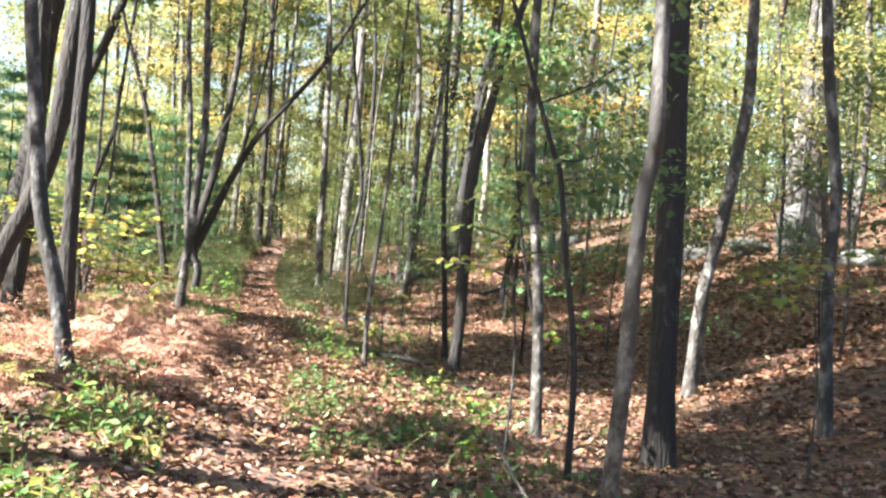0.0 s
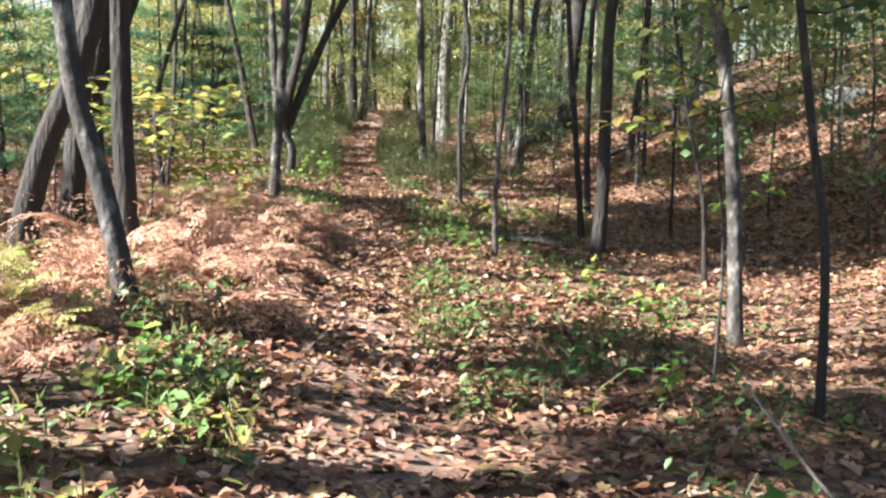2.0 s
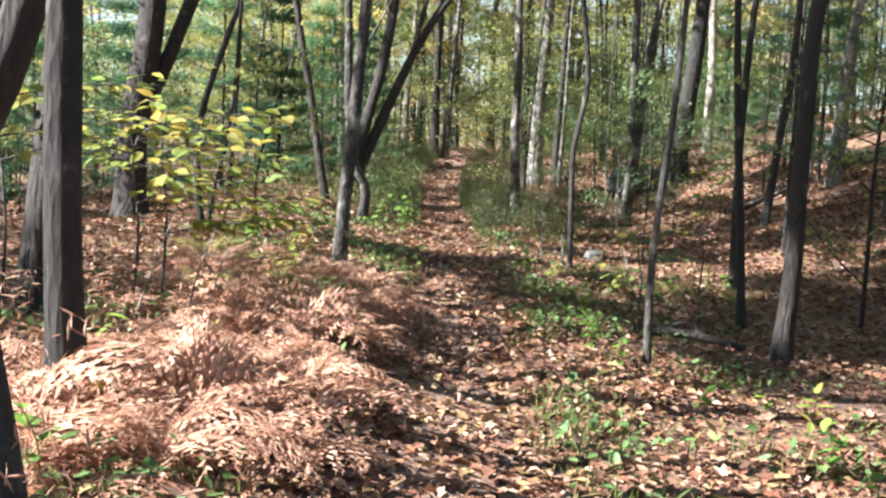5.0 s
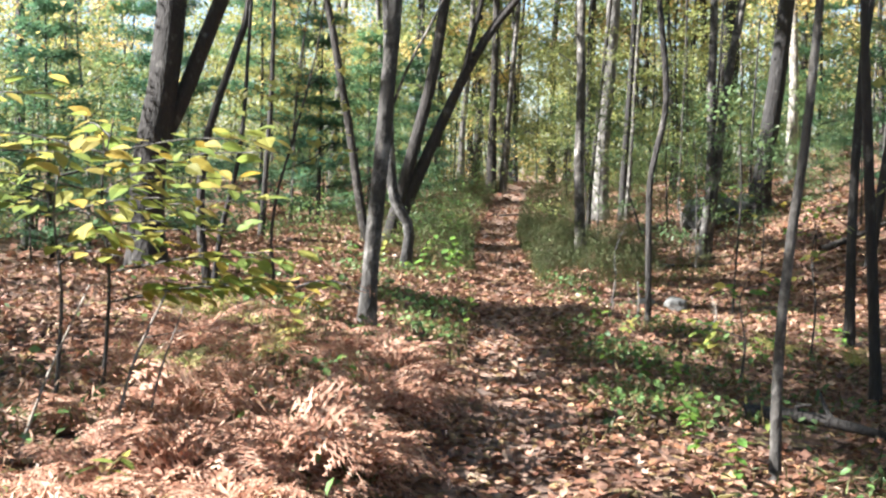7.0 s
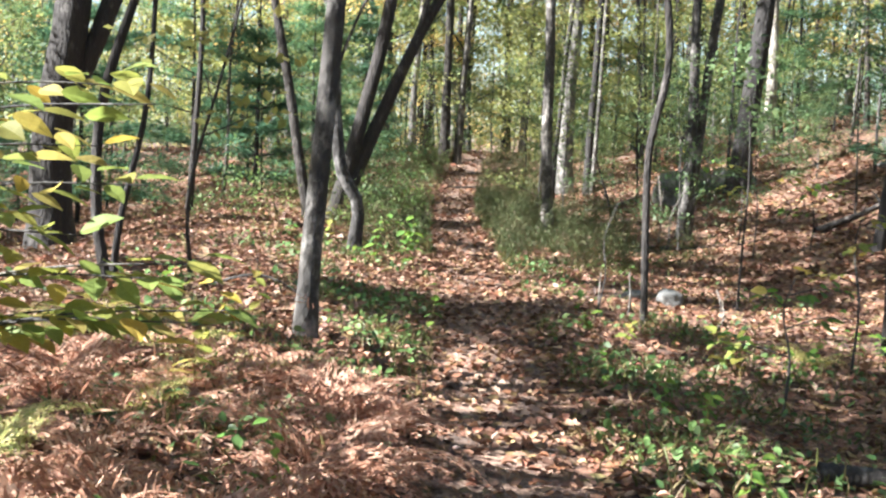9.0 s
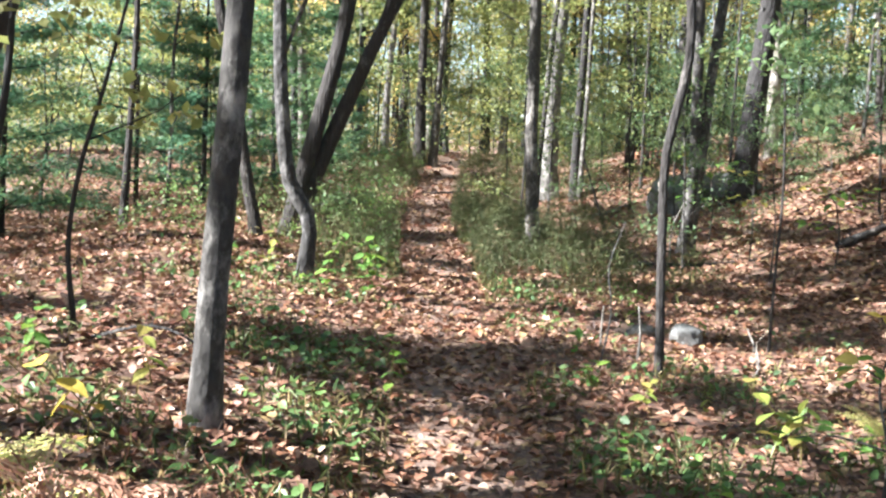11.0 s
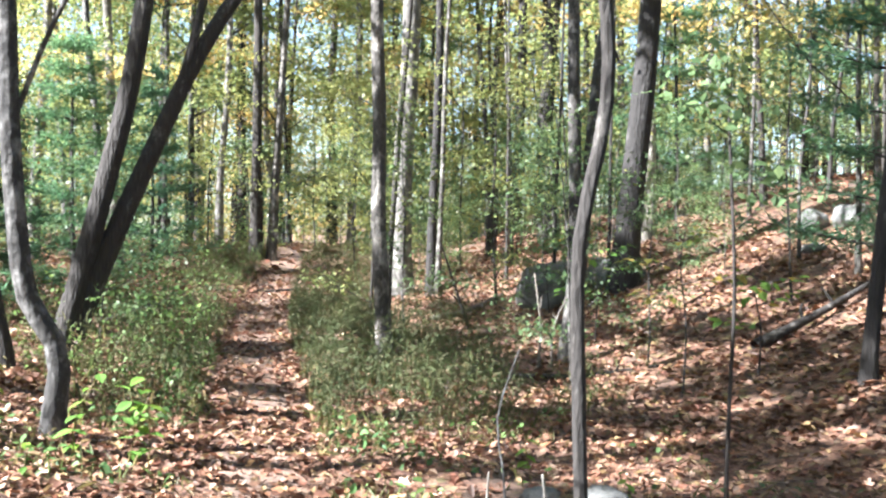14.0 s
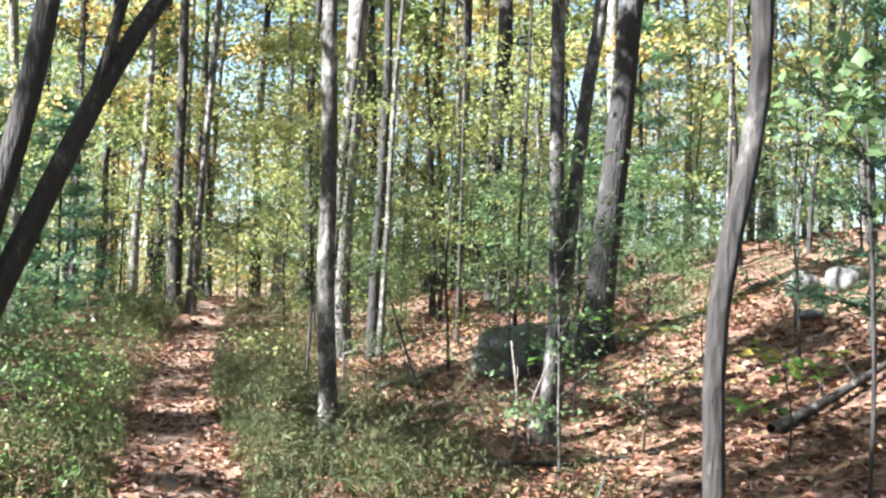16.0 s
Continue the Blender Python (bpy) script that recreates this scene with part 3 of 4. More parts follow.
build_tree("tree", [(standing(25, (-2.76, 0.0), (-2.75, 1.54), (-2.57, 2.74), (-2.47, 3.93)), 0.25, 0.2),
                    (standing(25.05, (-2.72, 0.0), (-2.68, 1.6), (-2.3, 2.6), (-1.85, 3.8)), 0.13, 0.11)], "bark_brown", GOLD, "thick dark tree with a fork above head height", 126, 16, 9, 3.4, per=34, leaf=0.16, fine=True)
build_tree("young_tree", [(standing(19.5, (-1.07, 0.35), (-1.16, 1.00), (-1.12, 1.80), (-0.84, 2.71), (-0.74, 3.14)), 0.042, 0.033),
                          (standing(19.45, (-1.03, 0.35), (-0.97, 0.9), (-0.80, 1.7), (-0.74, 2.5)), 0.028, 0.018)], "bark_brown", YELLOWGREEN, "thin dark twin-stemmed young tree", 127, 8, 6, 2.0, fine=True)
build_tree("young_tree", [(standing(19.9, (-0.49, 0.33), (-0.53, 0.89), (-0.47, 1.36), (-0.31, 1.94)), 0.018, 0.012)], "bark_brown", YELLOWGREEN, "very thin dark young tree", 128, 4, 6, 1.2, 0.3, 14, 0.10, fine=True)
build_tree("tree", [(standing(28.4, (-1.54, 0.1), (-1.47, 1.55), (-1.40, 2.80), (-1.39, 3.38)), 0.055, 0.042)], "bark_brown", GREEN, BROWN, 129, 11, 8, 2.4)
build_tree("tree", [(standing(9.35, (-0.57, 0.40), (-0.72, 1.07), (-0.86, 1.59), (-0.95, 2.28), (-1.05, 3.0), lean=0.13), 0.066, 0.054)], "bark_grey", YELLOWGREEN, "leaning grey tree among dead brown ferns", 130, 12, 7, 2.6, per=30, leaf=0.14, fine=True)
build_tree("tree", [(standing(10.6, (-0.68, 0.40), (-0.71, 1.25), (-0.71, 2.30), (-0.69, 3.4)), 0.072, 0.062)], "bark_brown", YELLOWGREEN, "straight dark tree among dead brown ferns", 140, 12, 7, 2.6, per=30, leaf=0.14, fine=True)
build_tree("tree", [(standing(11.2, (-1.54, 0.45), (-1.33, 1.18), (-1.10, 1.71), (-0.94, 2.28), (-0.85, 3.2)), 0.096, 0.084)], "bark_brown", YELLOWGREEN, "dark leaning tree among dead brown ferns", 131, 13, 8, 2.8, fine=True)
build_tree("tree", [(standing(13.3, (-1.47, 0.45), (-1.37, 1.39), (-1.29, 2.19), (-1.32, 2.71)), 0.105, 0.095)], "bark_brown", YELLOWGREEN, BROWN, 132, 14, 8, 2.8, fine=True)


def pattern_tree(seed, tall, r, bark_name, leaf_mat, label, limbs, reach, start, per, leaf, low=0, name="tree"):
    g = np.random.default_rng(seed)
    pts = [(0, 0, 0)]
    for q in range(1, 4):
        pts.append((pts[-1][0] + g.normal(0, 0.03 * tall / 4), pts[-1][1] + g.normal(0, 0.03 * tall / 4), tall * 0.16 * q))
    return build_tree(name, [(pts, r, r * 0.75)], bark_name, leaf_mat, label, seed, tall, limbs, reach, start, per, leaf, low=low, group="woodland trees", joined=True)


PATTERNS = [
    pattern_tree(201, 15, 0.13, "bark_brown", YELLOWGREEN, BROWN, 9, 3.6, 0.42, 58, 0.12, 3),
    pattern_tree(202, 13, 0.09, "bark_grey", YELLOWGREEN, GREY, 9, 3.0, 0.40, 54, 0.115, 3),
    pattern_tree(203, 16, 0.17, "bark_brown", GREEN, "tall dark tree with a green crown", 9, 4.0, 0.45, 58, 0.125, 3),
    pattern_tree(204, 14, 0.11, "bark_pale", GOLD, "pale-barked tree with a golden autumn crown", 9, 3.4, 0.40, 58, 0.12, 3),
    pattern_tree(205, 11, 0.06, "bark_brown", YELLOWGREEN, "slender dark tree with thin foliage", 8, 2.4, 0.35, 46, 0.11, 2),
]
FAR = [
    pattern_tree(221, 15, 0.13, "bark_brown", YELLOWGREEN, "slim dark tree in dense yellow-green leaf", 15, 3.2, 0.14, 58, 0.17),
    pattern_tree(222, 14, 0.10, "bark_grey", GREEN, "slim grey tree in dense green leaf", 15, 2.8, 0.12, 58, 0.16),
    pattern_tree(223, 16, 0.14, "bark_brown", GOLD, "slim dark tree in dense golden leaf", 15, 3.2, 0.18, 58, 0.18),
    pattern_tree(224, 15, 0.12, "bark_pale", YELLOWGREEN, "pale-stemmed tree in dense yellow-green leaf", 14, 3.0, 0.2, 58, 0.17),
]
# high-crowned trees added out of view on the sun side, to cast shade
SHADE_TREES = [
    pattern_tree(231, 15, 0.15, "bark_brown", YELLOWGREEN, BROWN, 9, 4.4, 0.55, 150, 0.25),
    pattern_tree(232, 14, 0.12, "bark_grey", YELLOWGREEN, GREY, 9, 4.2, 0.52, 150, 0.25),
]
YOUNG = [
    pattern_tree(211, 5.5, 0.028, "bark_brown", YELLOWGREEN, "slender understory tree in flat yellow-green sprays", 13, 2.0, 0.14, 32, 0.085, 0, "young_tree"),
    pattern_tree(212, 4.0, 0.020, "bark_grey", GREEN, "slender understory tree in green leaf", 12, 1.7, 0.12, 30, 0.08, 0, "young_tree"),
    pattern_tree(213, 6.5, 0.034, "bark_grey", GOLD, "slender understory tree in golden leaf", 13, 2.2, 0.2, 32, 0.085, 0, "young_tree"),
    pattern_tree(214, 3.0, 0.014, "bark_brown", GREEN, "low leafy green sapling", 12, 1.3, 0.05, 30, 0.07, 0, "young_tree"),
]
g = np.random.default_rng(5)
taken = []


def free(x, y, gap):
    if any((x - a) ** 2 + (y - b) ** 2 < gap * gap for a, b in taken):
        return False
    taken.append((x, y))
    return True


def in_sun_gap(x, y):
    """True where the wood stands open towards the sun, so that light falls in on the trail."""
    v = y * math.cos(radians(SUN_AROUND)) + x * math.sin(radians(SUN_AROUND))
    return any(abs(v - at) < half for at, half in ((3.0, 1.0), (11.8, 2.7), (19.3, 1.9), (25.3, 2.1)))


LEFT_OUT = ((-10.9, 7.2), (-14.6, 7.2), (-11.0, 15.8), (-8.6, 20.5), (-9.7, 22.1), (-18.3, 20.3), (-3.8, 10.3), (-4.2, 26.8), (-10.2, 31.7), (-19.4, 34.2), (-3.1, 37.3),
            (-13.9, 14.5), (-4.5, 13.5), (-19.4, 10.9), (-19.4, 6.3), (-8.6, 13.6), (-10.3, 20.5), (-5.0, 19.9), (-15.3, 4.8), (-12.9, 20.8), (-4.6, 20.4), (-3.6, 21.5), (-4.5, 23.0),
            (-10.8, 16.0), (-9.0, 18.5), (-3.6, 17.4), (-5.6, 16.6), (-13.2, 14.9), (8.5, 29.1), (2.6, 42.3), (6.3, 30.3), (6.9, 30.0), (8.3, 27.7))   # planted spots left empty, mostly so that sun patches land where wanted


# True at a listed spot that is left without its tree
def fallen(x, y):
    return any(abs(x - a) < 0.08 and abs(y - b) < 0.08 for a, b in LEFT_OUT)


def plant(patterns, n, x0, x1, y0, y1, gap, clear, weights=None, lo=0.8, hi=1.2):
    done = tries = 0
    while done < n and tries < n * 30:
        tries += 1
        x, y = g.uniform(x0, x1), g.uniform(y0, y1)
        if (y < 47 and abs(x - trail(y)) < clear) or (-3.4 < x < 7.8 and -4 < y < 30) or (patterns is not YOUNG and -19 < x < -3 and in_sun_gap(x, y)) or not free(x, y, gap):
            continue
        m = patterns[g.choice(len(patterns), p=weights)]
        s = g.uniform(lo, hi)
        spin = Euler((g.normal(0, 0.03), g.normal(0, 0.03), g.uniform(0, 6.28)))
        thinned = patterns is FAR and -14 < x < 0.6 and 43 < y < 66 and (done % 2 or y < 58) or patterns is PATTERNS and -19 < x < -2.5 and 30 < y < 42 and abs(0.9925 * y - 0.122 * x - 36.0) < 3.4
        thinned = thinned or patterns is YOUNG and 5 < x < 14 and 25 < y < 37 and done % 3 or patterns is PATTERNS and -19 < x < -2 and 38 < y < 46 and done % 2
        if not thinned and not fallen(x, y):
            copy_thing(m, Matrix.LocRotScale((x, y, float(ground(x, y)) - 0.02), spin, (s, s, s)))
        done += 1


plant(PATTERNS, 56, -28, 40, 31, 46, 1.7, 2.2, (0.27, 0.27, 0.18, 0.08, 0.2))
plant(FAR, 56, -30, 42, 44, 64, 1.7, 1.8, (0.4, 0.28, 0.1, 0.22))
plant(FAR, 36, -40, 70, 62, 105, 2.2, 2.0, (0.35, 0.25, 0.2, 0.2), 1.0, 1.5)
# unseen shade trees, first scattered, then set by the ground each should darken
plant(SHADE_TREES, 22, -11, -5.5, 1, 25, 1.7, 2.0)
for q, (x, y) in enumerate(((-4.7, 12.0), (-4.3, 15.2), (-4.9, 17.2), (-4.4, 8.6), (-8.3, 15.6), (-7.0, 16.3), (-7.5, 5.6), (-9.0, 6.6))):
    free(x, y, 0)
    copy_thing(SHADE_TREES[q % 2], pose(x, y, float(ground(x, y)) - 0.02, 1.5, -1.0, 67 * q))
for q, (x, y) in enumerate(((-9.5, 15.2), (-10.8, 16.0), (-7.6, 14.6), (-8.8, 26.9), (-7.0, 30.2), (-9.6, 29.2), (-6.4, 31.6), (-9.0, 18.5))):
    free(x, y, 0)
    if fallen(x, y):
        continue
    copy_thing(SHADE_TREES[q % 2], Matrix.LocRotScale((x, y, float(ground(x, y)) - 0.02), Euler((0.02, -0.02, 1.3 * q)), (0.7, 0.7, 0.95)))
# narrower unseen trees, added to shade single spots of trail and slope
for q, (x, y, sc) in enumerate(((-9.6, 18.6, 0.55), (-8.6, 19.8, 0.5), (-5.2, 24.0, 0.6), (-9.8, 21.2, 0.45), (-4.0, 19.6, 0.55), (-7.9, 7.0, 0.5), (-8.2, 16.2, 0.5))):
    copy_thing(SHADE_TREES[q % 2], Matrix.LocRotScale((x, y, float(ground(x, y)) - 0.02), Euler((0.02, 0.01, 0.8 + 2.1 * q)), (sc, sc, 1.0 if q == 3 else 0.3 + 0.8 * sc)))
# more unseen trees to the left, added to break up the sunlight
plant(PATTERNS, 16, -20, -9, -10, 32, 2.4, 2.0, (0.3, 0.25, 0.15, 0.15, 0.15))
plant(PATTERNS, 34, 8.2, 34, 6, 36, 1.9, 2.0, (0.25, 0.3, 0.15, 0.1, 0.2))
plant(PATTERNS, 10, -8, 12, -16, -4, 2.4, 1.5)
plant(FAR, 10, -40, -20, -10, 50, 2.4, 1.5)
plant(FAR, 12, 30, 52, 0, 60, 2.4, 1.5)
plant(FAR, 26, -6, 24, 48, 66, 1.2, 0, (0.4, 0.25, 0.15, 0.2), 0.8, 1.1)
plant(YOUNG, 20, 5.0, 14, 30.5, 41, 0.7, 1.6, (0.25, 0.25, 0.05, 0.45), 0.6, 1.0)
plant(YOUNG, 60, -6, 22, 46.5, 60, 0.7, 1.2, (0.35, 0.25, 0.1, 0.3))
plant(YOUNG, 118, -18, 28, 30, 50, 0.8, 1.5, (0.38, 0.28, 0.05, 0.29))
plant(YOUNG, 44, -12, -3.6, 10, 34, 0.9, 1.6, (0.35, 0.3, 0.1, 0.25))
plant(YOUNG, 60, 8.2, 22, 8, 34, 0.9, 1.6, (0.35, 0.25, 0.1, 0.3))
for x, y, k, sc in ((7.2, 17.5, 1, 0.9), (5.2, 33.2, 1, 0.9), (-0.6, 31, 3, 1.1), (0.9, 29.3, 3, 0.8),
                   (5.6, 17.0, 0, 0.9), (6.9, 14.3, 1, 1.0)):
    copy_thing(YOUNG[k], Matrix.LocRotScale((x, y, float(ground(x, y)) - 0.02), Euler((0, 0, x * 7)), (sc, sc, sc)))
for q, (x, y, sc) in enumerate(((1.6, 49.5, 0.95), (4.9, 52.0, 1.05), (-0.8, 47.6, 0.9), (7.4, 56.0, 1.1), (2.9, 57.5, 1.1), (-2.6, 53.0, 1.0), (0.4, 61.0, 1.2))):
    copy_thing(PATTERNS[3] if q % 3 else FAR[2], Matrix.LocRotScale((x, y, float(ground(x, y)) - 0.02), Euler((0.01, 0.02, 1.9 * q)), (sc, sc, sc)))
for q, (x, y, sc) in enumerate(((8.8, 31.3, 0.5), (9.3, 30.8, 0.42), (9.7, 32.2, 0.5), (8.3, 34.0, 0.55), (7.0, 36.6, 0.5), (9.9, 33.6, 0.6), (10.6, 29.3, 0.35))):
    copy_thing(YOUNG[1 if q % 2 else 3], Matrix.LocRotScale((x, y, float(ground(x, y)) - 0.02), Euler((0.03, 0, 2.3 * q)), (sc, sc, sc)))
h = np.random.default_rng(61)
for q in range(26):
    x, y, sc = h.uniform(5.6, 12.5), h.uniform(27, 38), h.uniform(0.35, 0.8)
    if q % 2 or fallen(x, y):
        continue
    copy_thing(YOUNG[3 if q % 3 else 1], Matrix.LocRotScale((x, y, float(ground(x, y)) - 0.02), Euler((0, 0, q * 1.7)), (sc, sc, sc)))
for q, m in enumerate(PATTERNS + FAR + SHADE_TREES + YOUNG):
    x, y = -30 - 2.5 * (q % 4), -6 - 3.0 * (q // 4)
    m.location = (x, y, float(ground(x, y)) - 0.02)



def pole(x, y, tall, r, seed, bark_name="bark_brown"):
    """A thin understory stem, leafy near its top."""
    g = np.random.default_rng(seed)
    z = float(ground(x, y))
    a, b = g.normal(0, 0.05 * tall, 2)
    line = [(x, y, z), (x + 0.25 * a + g.normal(0, 0.03), y, z + 0.25 * tall), (x + 0.6 * a + g.normal(0, 0.04), y + 0.5 * b, z + 0.5 * tall), (x + a, y + b, z + 0.8 * tall)]
    return build_tree("young_tree", [(line, r, r * 0.6)], bark_name, YELLOWGREEN if seed % 2 else GREEN, "thin bare-stemmed young tree with a few leaves at its top", seed, tall, 6, 0.22 * tall, 0.6, 7, 0.085, group="thin understory stems")


for q, (x, y, tall, r) in enumerate(((4.75, 21.95, 2.8, 0.014), (6.3, 35.7, 9, 0.05), (8.2, 39.0, 10, 0.06), (7.56, 33.1, 6, 0.03), (10.0, 30.0, 5, 0.028), (5.13, 34.3, 9, 0.05), (6.98, 22.4, 6, 0.03),
                                     (8.94, 23.3, 7, 0.036), (8.98, 28.45, 3.2, 0.018), (7.47, 23.5, 7, 0.04), (12.0, 31.1, 7, 0.05))):
    pole(x, y, tall, r, 700 + q, "bark_grey" if q % 3 == 1 else "bark_brown")
h = np.random.default_rng(62)
for q in range(16):
    pole(h.uniform(6.6, 14), h.uniform(29, 40), h.uniform(4, 9), h.uniform(0.018, 0.045), 740 + q, "bark_grey" if q % 3 == 1 else "bark_brown")


# ---- far woods ----
def far_woods(n, x0, x1, y0, y1, mat, seed, label, lo=0.22, hi=0.5, wide=1.0):
    """Crowns beyond the nearer trees, as leaf clumps of uneven outline."""
    g = np.random.default_rng(seed)
    x, y = g.uniform(x0, x1, n), g.uniform(y0, y1, n)
    z = ground(x, y) + 0.4 + 14 * g.uniform(0, 1, n) ** 1.4
    c = np.repeat(np.stack([x, y, z], -1), 220, 0)
    r = np.repeat(g.uniform(0.7, 1.9, n) * wide, 220)[:, None]
    c = c + g.normal(0, 1, c.shape) * r * (1, 1, 0.5)
    v, f = leaves(c, 0.66 * g.uniform(lo, hi, len(c)), g, 35, 15, LEAF3, LEAF3_FACES)
    return tagged(mesh_object("far_woods", v, f, mat), label, "woods", kind="stuff")


far_woods(210, -55, 75, 66, 100, YELLOWGREEN, 1, "distant yellow-green woodland foliage")
far_woods(130, -55, 75, 68, 105, GREEN, 2, "distant green woodland foliage")
far_woods(90, -45, 55, 70, 105, GOLD, 3, "distant golden woodland foliage")
far_woods(120, -4, 26, 58, 80, YELLOWGREEN, 4, "distant yellow-green woodland foliage")
far_woods(60, 32, 60, 10, 66, GREEN, 5, "distant green woodland foliage on the hill")
far_woods(60, -45, -22, 8, 66, YELLOWGREEN, 6, "distant yellow-green woodland foliage")


far_woods(190, -9, 26, 49, 66, YELLOWGREEN, 7, "yellow-green woodland foliage beyond the bend", 0.14, 0.3, 0.62)
far_woods(70, -9, 24, 49, 66, GOLD, 8, "golden woodland foliage beyond the bend", 0.14, 0.3, 0.62)
far_woods(90, -16, 2, 40, 60, GREEN, 9, "green woodland foliage beyond the pines", 0.14, 0.3, 0.62)
far_woods(150, -14, 17, 62, 80, GOLD, 12, "sunlit golden woodland foliage beyond the bend", 0.14, 0.3, 0.8)
far_woods(110, -10, 30, 60, 76, YELLOWGREEN, 13, "yellow-green woodland foliage beyond the bend", 0.14, 0.3, 0.8)


# ---- pines ----
def pine(x, y, tall, seed, r=0.05):
    g = np.random.default_rng(seed)
    z = float(ground(x, y))
    t = thing("pine_tree", x, y, z, "young white pine with soft blue-green needles", "pine tree", "young pines")
    line = smooth_line([(0, 0, -0.1), (g.normal(0, 0.05), g.normal(0, 0.05), tall * 0.5), (g.normal(0, 0.1), g.normal(0, 0.1), tall)], 12)
    v, fc = tube(line, np.linspace(r, 0.006, 12), 8, 0.05, seed)
    mesh_object("trunk", v, fc, BARKS["bark_brown"], t)
    twigs, tufts, ways = [], [], []
    for k, h in enumerate(np.arange(0.5, tall - 0.2, 0.42)):
        n = 5
        for q in range(n):
            a = q * 2 * np.pi / n + k * 0.7 + g.normal(0, 0.2)
            ln = (0.35 + 0.30 * (tall - h)) * g.uniform(0.7, 1.15)
            ln = min(ln, 1.9)
            d = np.array([np.cos(a), np.sin(a), 0.18])
            p0 = line[int(h / tall * 11)]
            pts = smooth_line([p0, p0 + d * ln * 0.5, p0 + d * ln + np.array([0, 0, 0.06])], 6)
            twigs.append(tube(pts, np.linspace(0.012, 0.003, 6), 4))
            for s in np.arange(0.25, 1.02, 0.11):
                c = p0 + d * ln * s + g.normal(0, 0.05, 3)
                m = 20
                tufts.append(np.repeat(c[None], m, 0) + g.normal(0, 1, (m, 3)) * (0.09, 0.09, 0.05))
                ways.append(a - np.pi / 2 + g.normal(0, 0.9, m))
    tagged(mesh_object("branchwork", *join(twigs), BARKS["bark_brown"], t), kind="stuff")
    pl = np.vstack(tufts)
    v, f = leaves(pl, g.uniform(0.13, 0.2, len(pl)), g, 28, -8, NEEDLE, LEAF4_FACES, yaw=np.concatenate(ways))
    mesh_object("needles", v, f, PINE, t)
    return t


for x, y, h, sd in ((-0.7, 30.6, 4.2, 1), (-2.1, 33.4, 6.5, 2), (-3.7, 30.8, 5.5, 3), (-5.4, 36, 7.0, 4), (0.2, 35.6, 4.5, 5), (9.7, 27.6, 5.5, 6), (1.4, 40.5, 4.5, 7), (-4.8, 27.5, 4.5, 8), (11.0, 36.0, 6.0, 9)):
    pine(x, y, h, sd)


# ---- saplings and plants ----
def leaf_mesh(name, shape, faces, mat):
    me = bpy.data.meshes.new(name)
    me.from_pydata([tuple(p) for p in shape], [], [tuple(int(i) for i in f) for f in faces])
    me.materials.append(mat)
    return me


OVAL = np.array([(0, 0, 0), (-0.17, 0.12, 0.03), (-0.29, 0.34, 0.06), (-0.27, 0.58, 0.05), (-0.14, 0.82, 0.0), (0, 1.02, -0.07),
                 (0.14, 0.82, 0.0), (0.27, 0.58, 0.05), (0.29, 0.34, 0.06), (0.17, 0.12, 0.03), (0, 0.34, 0), (0, 0.62, 0)])
OVAL_FACES = np.array([(0, 10, 2, 1), (10, 11, 3, 2), (11, 5, 4, 3), (0, 9, 8, 10), (10, 8, 7, 11), (11, 7, 6, 5)])
LEAF_MESHES = {"green": leaf_mesh("leaf", OVAL, OVAL_FACES, LEAFY_GREEN), "yellow": leaf_mesh("leaf", OVAL, OVAL_FACES, LEAFY_YELLOW), "gold": leaf_mesh("leaf", OVAL, OVAL_FACES, LEAFY_GOLD)}


def put_leaf(parent, kind, at, size, yaw, pitch, roll=0.0):
    ob = new("leaf", LEAF_MESHES[kind])
    ob.parent = parent
    ob.matrix_basis = Matrix.LocRotScale(at, Euler((pitch, roll, yaw)), (size, size, size))


def herb(x, y, tall, n, size, kind, seed, label):
    """A small upright plant with leaves in pairs."""
    g = np.random.default_rng(seed)
    t = thing("plant", x, y, float(ground(x, y)), label, "plant")
    pts = smooth_line([(0, 0, -0.03), (g.normal(0, 0.03), g.normal(0, 0.03), tall * 0.5), (g.normal(0, 0.07), g.normal(0, 0.07), tall)], 8)
    mesh_object("stem", *tube(pts, np.linspace(0.005, 0.002, 8), 5), GRASS, t)
    for q in range(n):
        s = 0.3 + 0.7 * q / max(n - 1, 1)
        at = pts[min(7, int(s * 7))]
        put_leaf(t, kind, tuple(at), size * g.uniform(0.7, 1.15), q * 2.6 + g.normal(0, 0.3), g.normal(-0.25, 0.3), g.normal(0, 0.25))
    return t


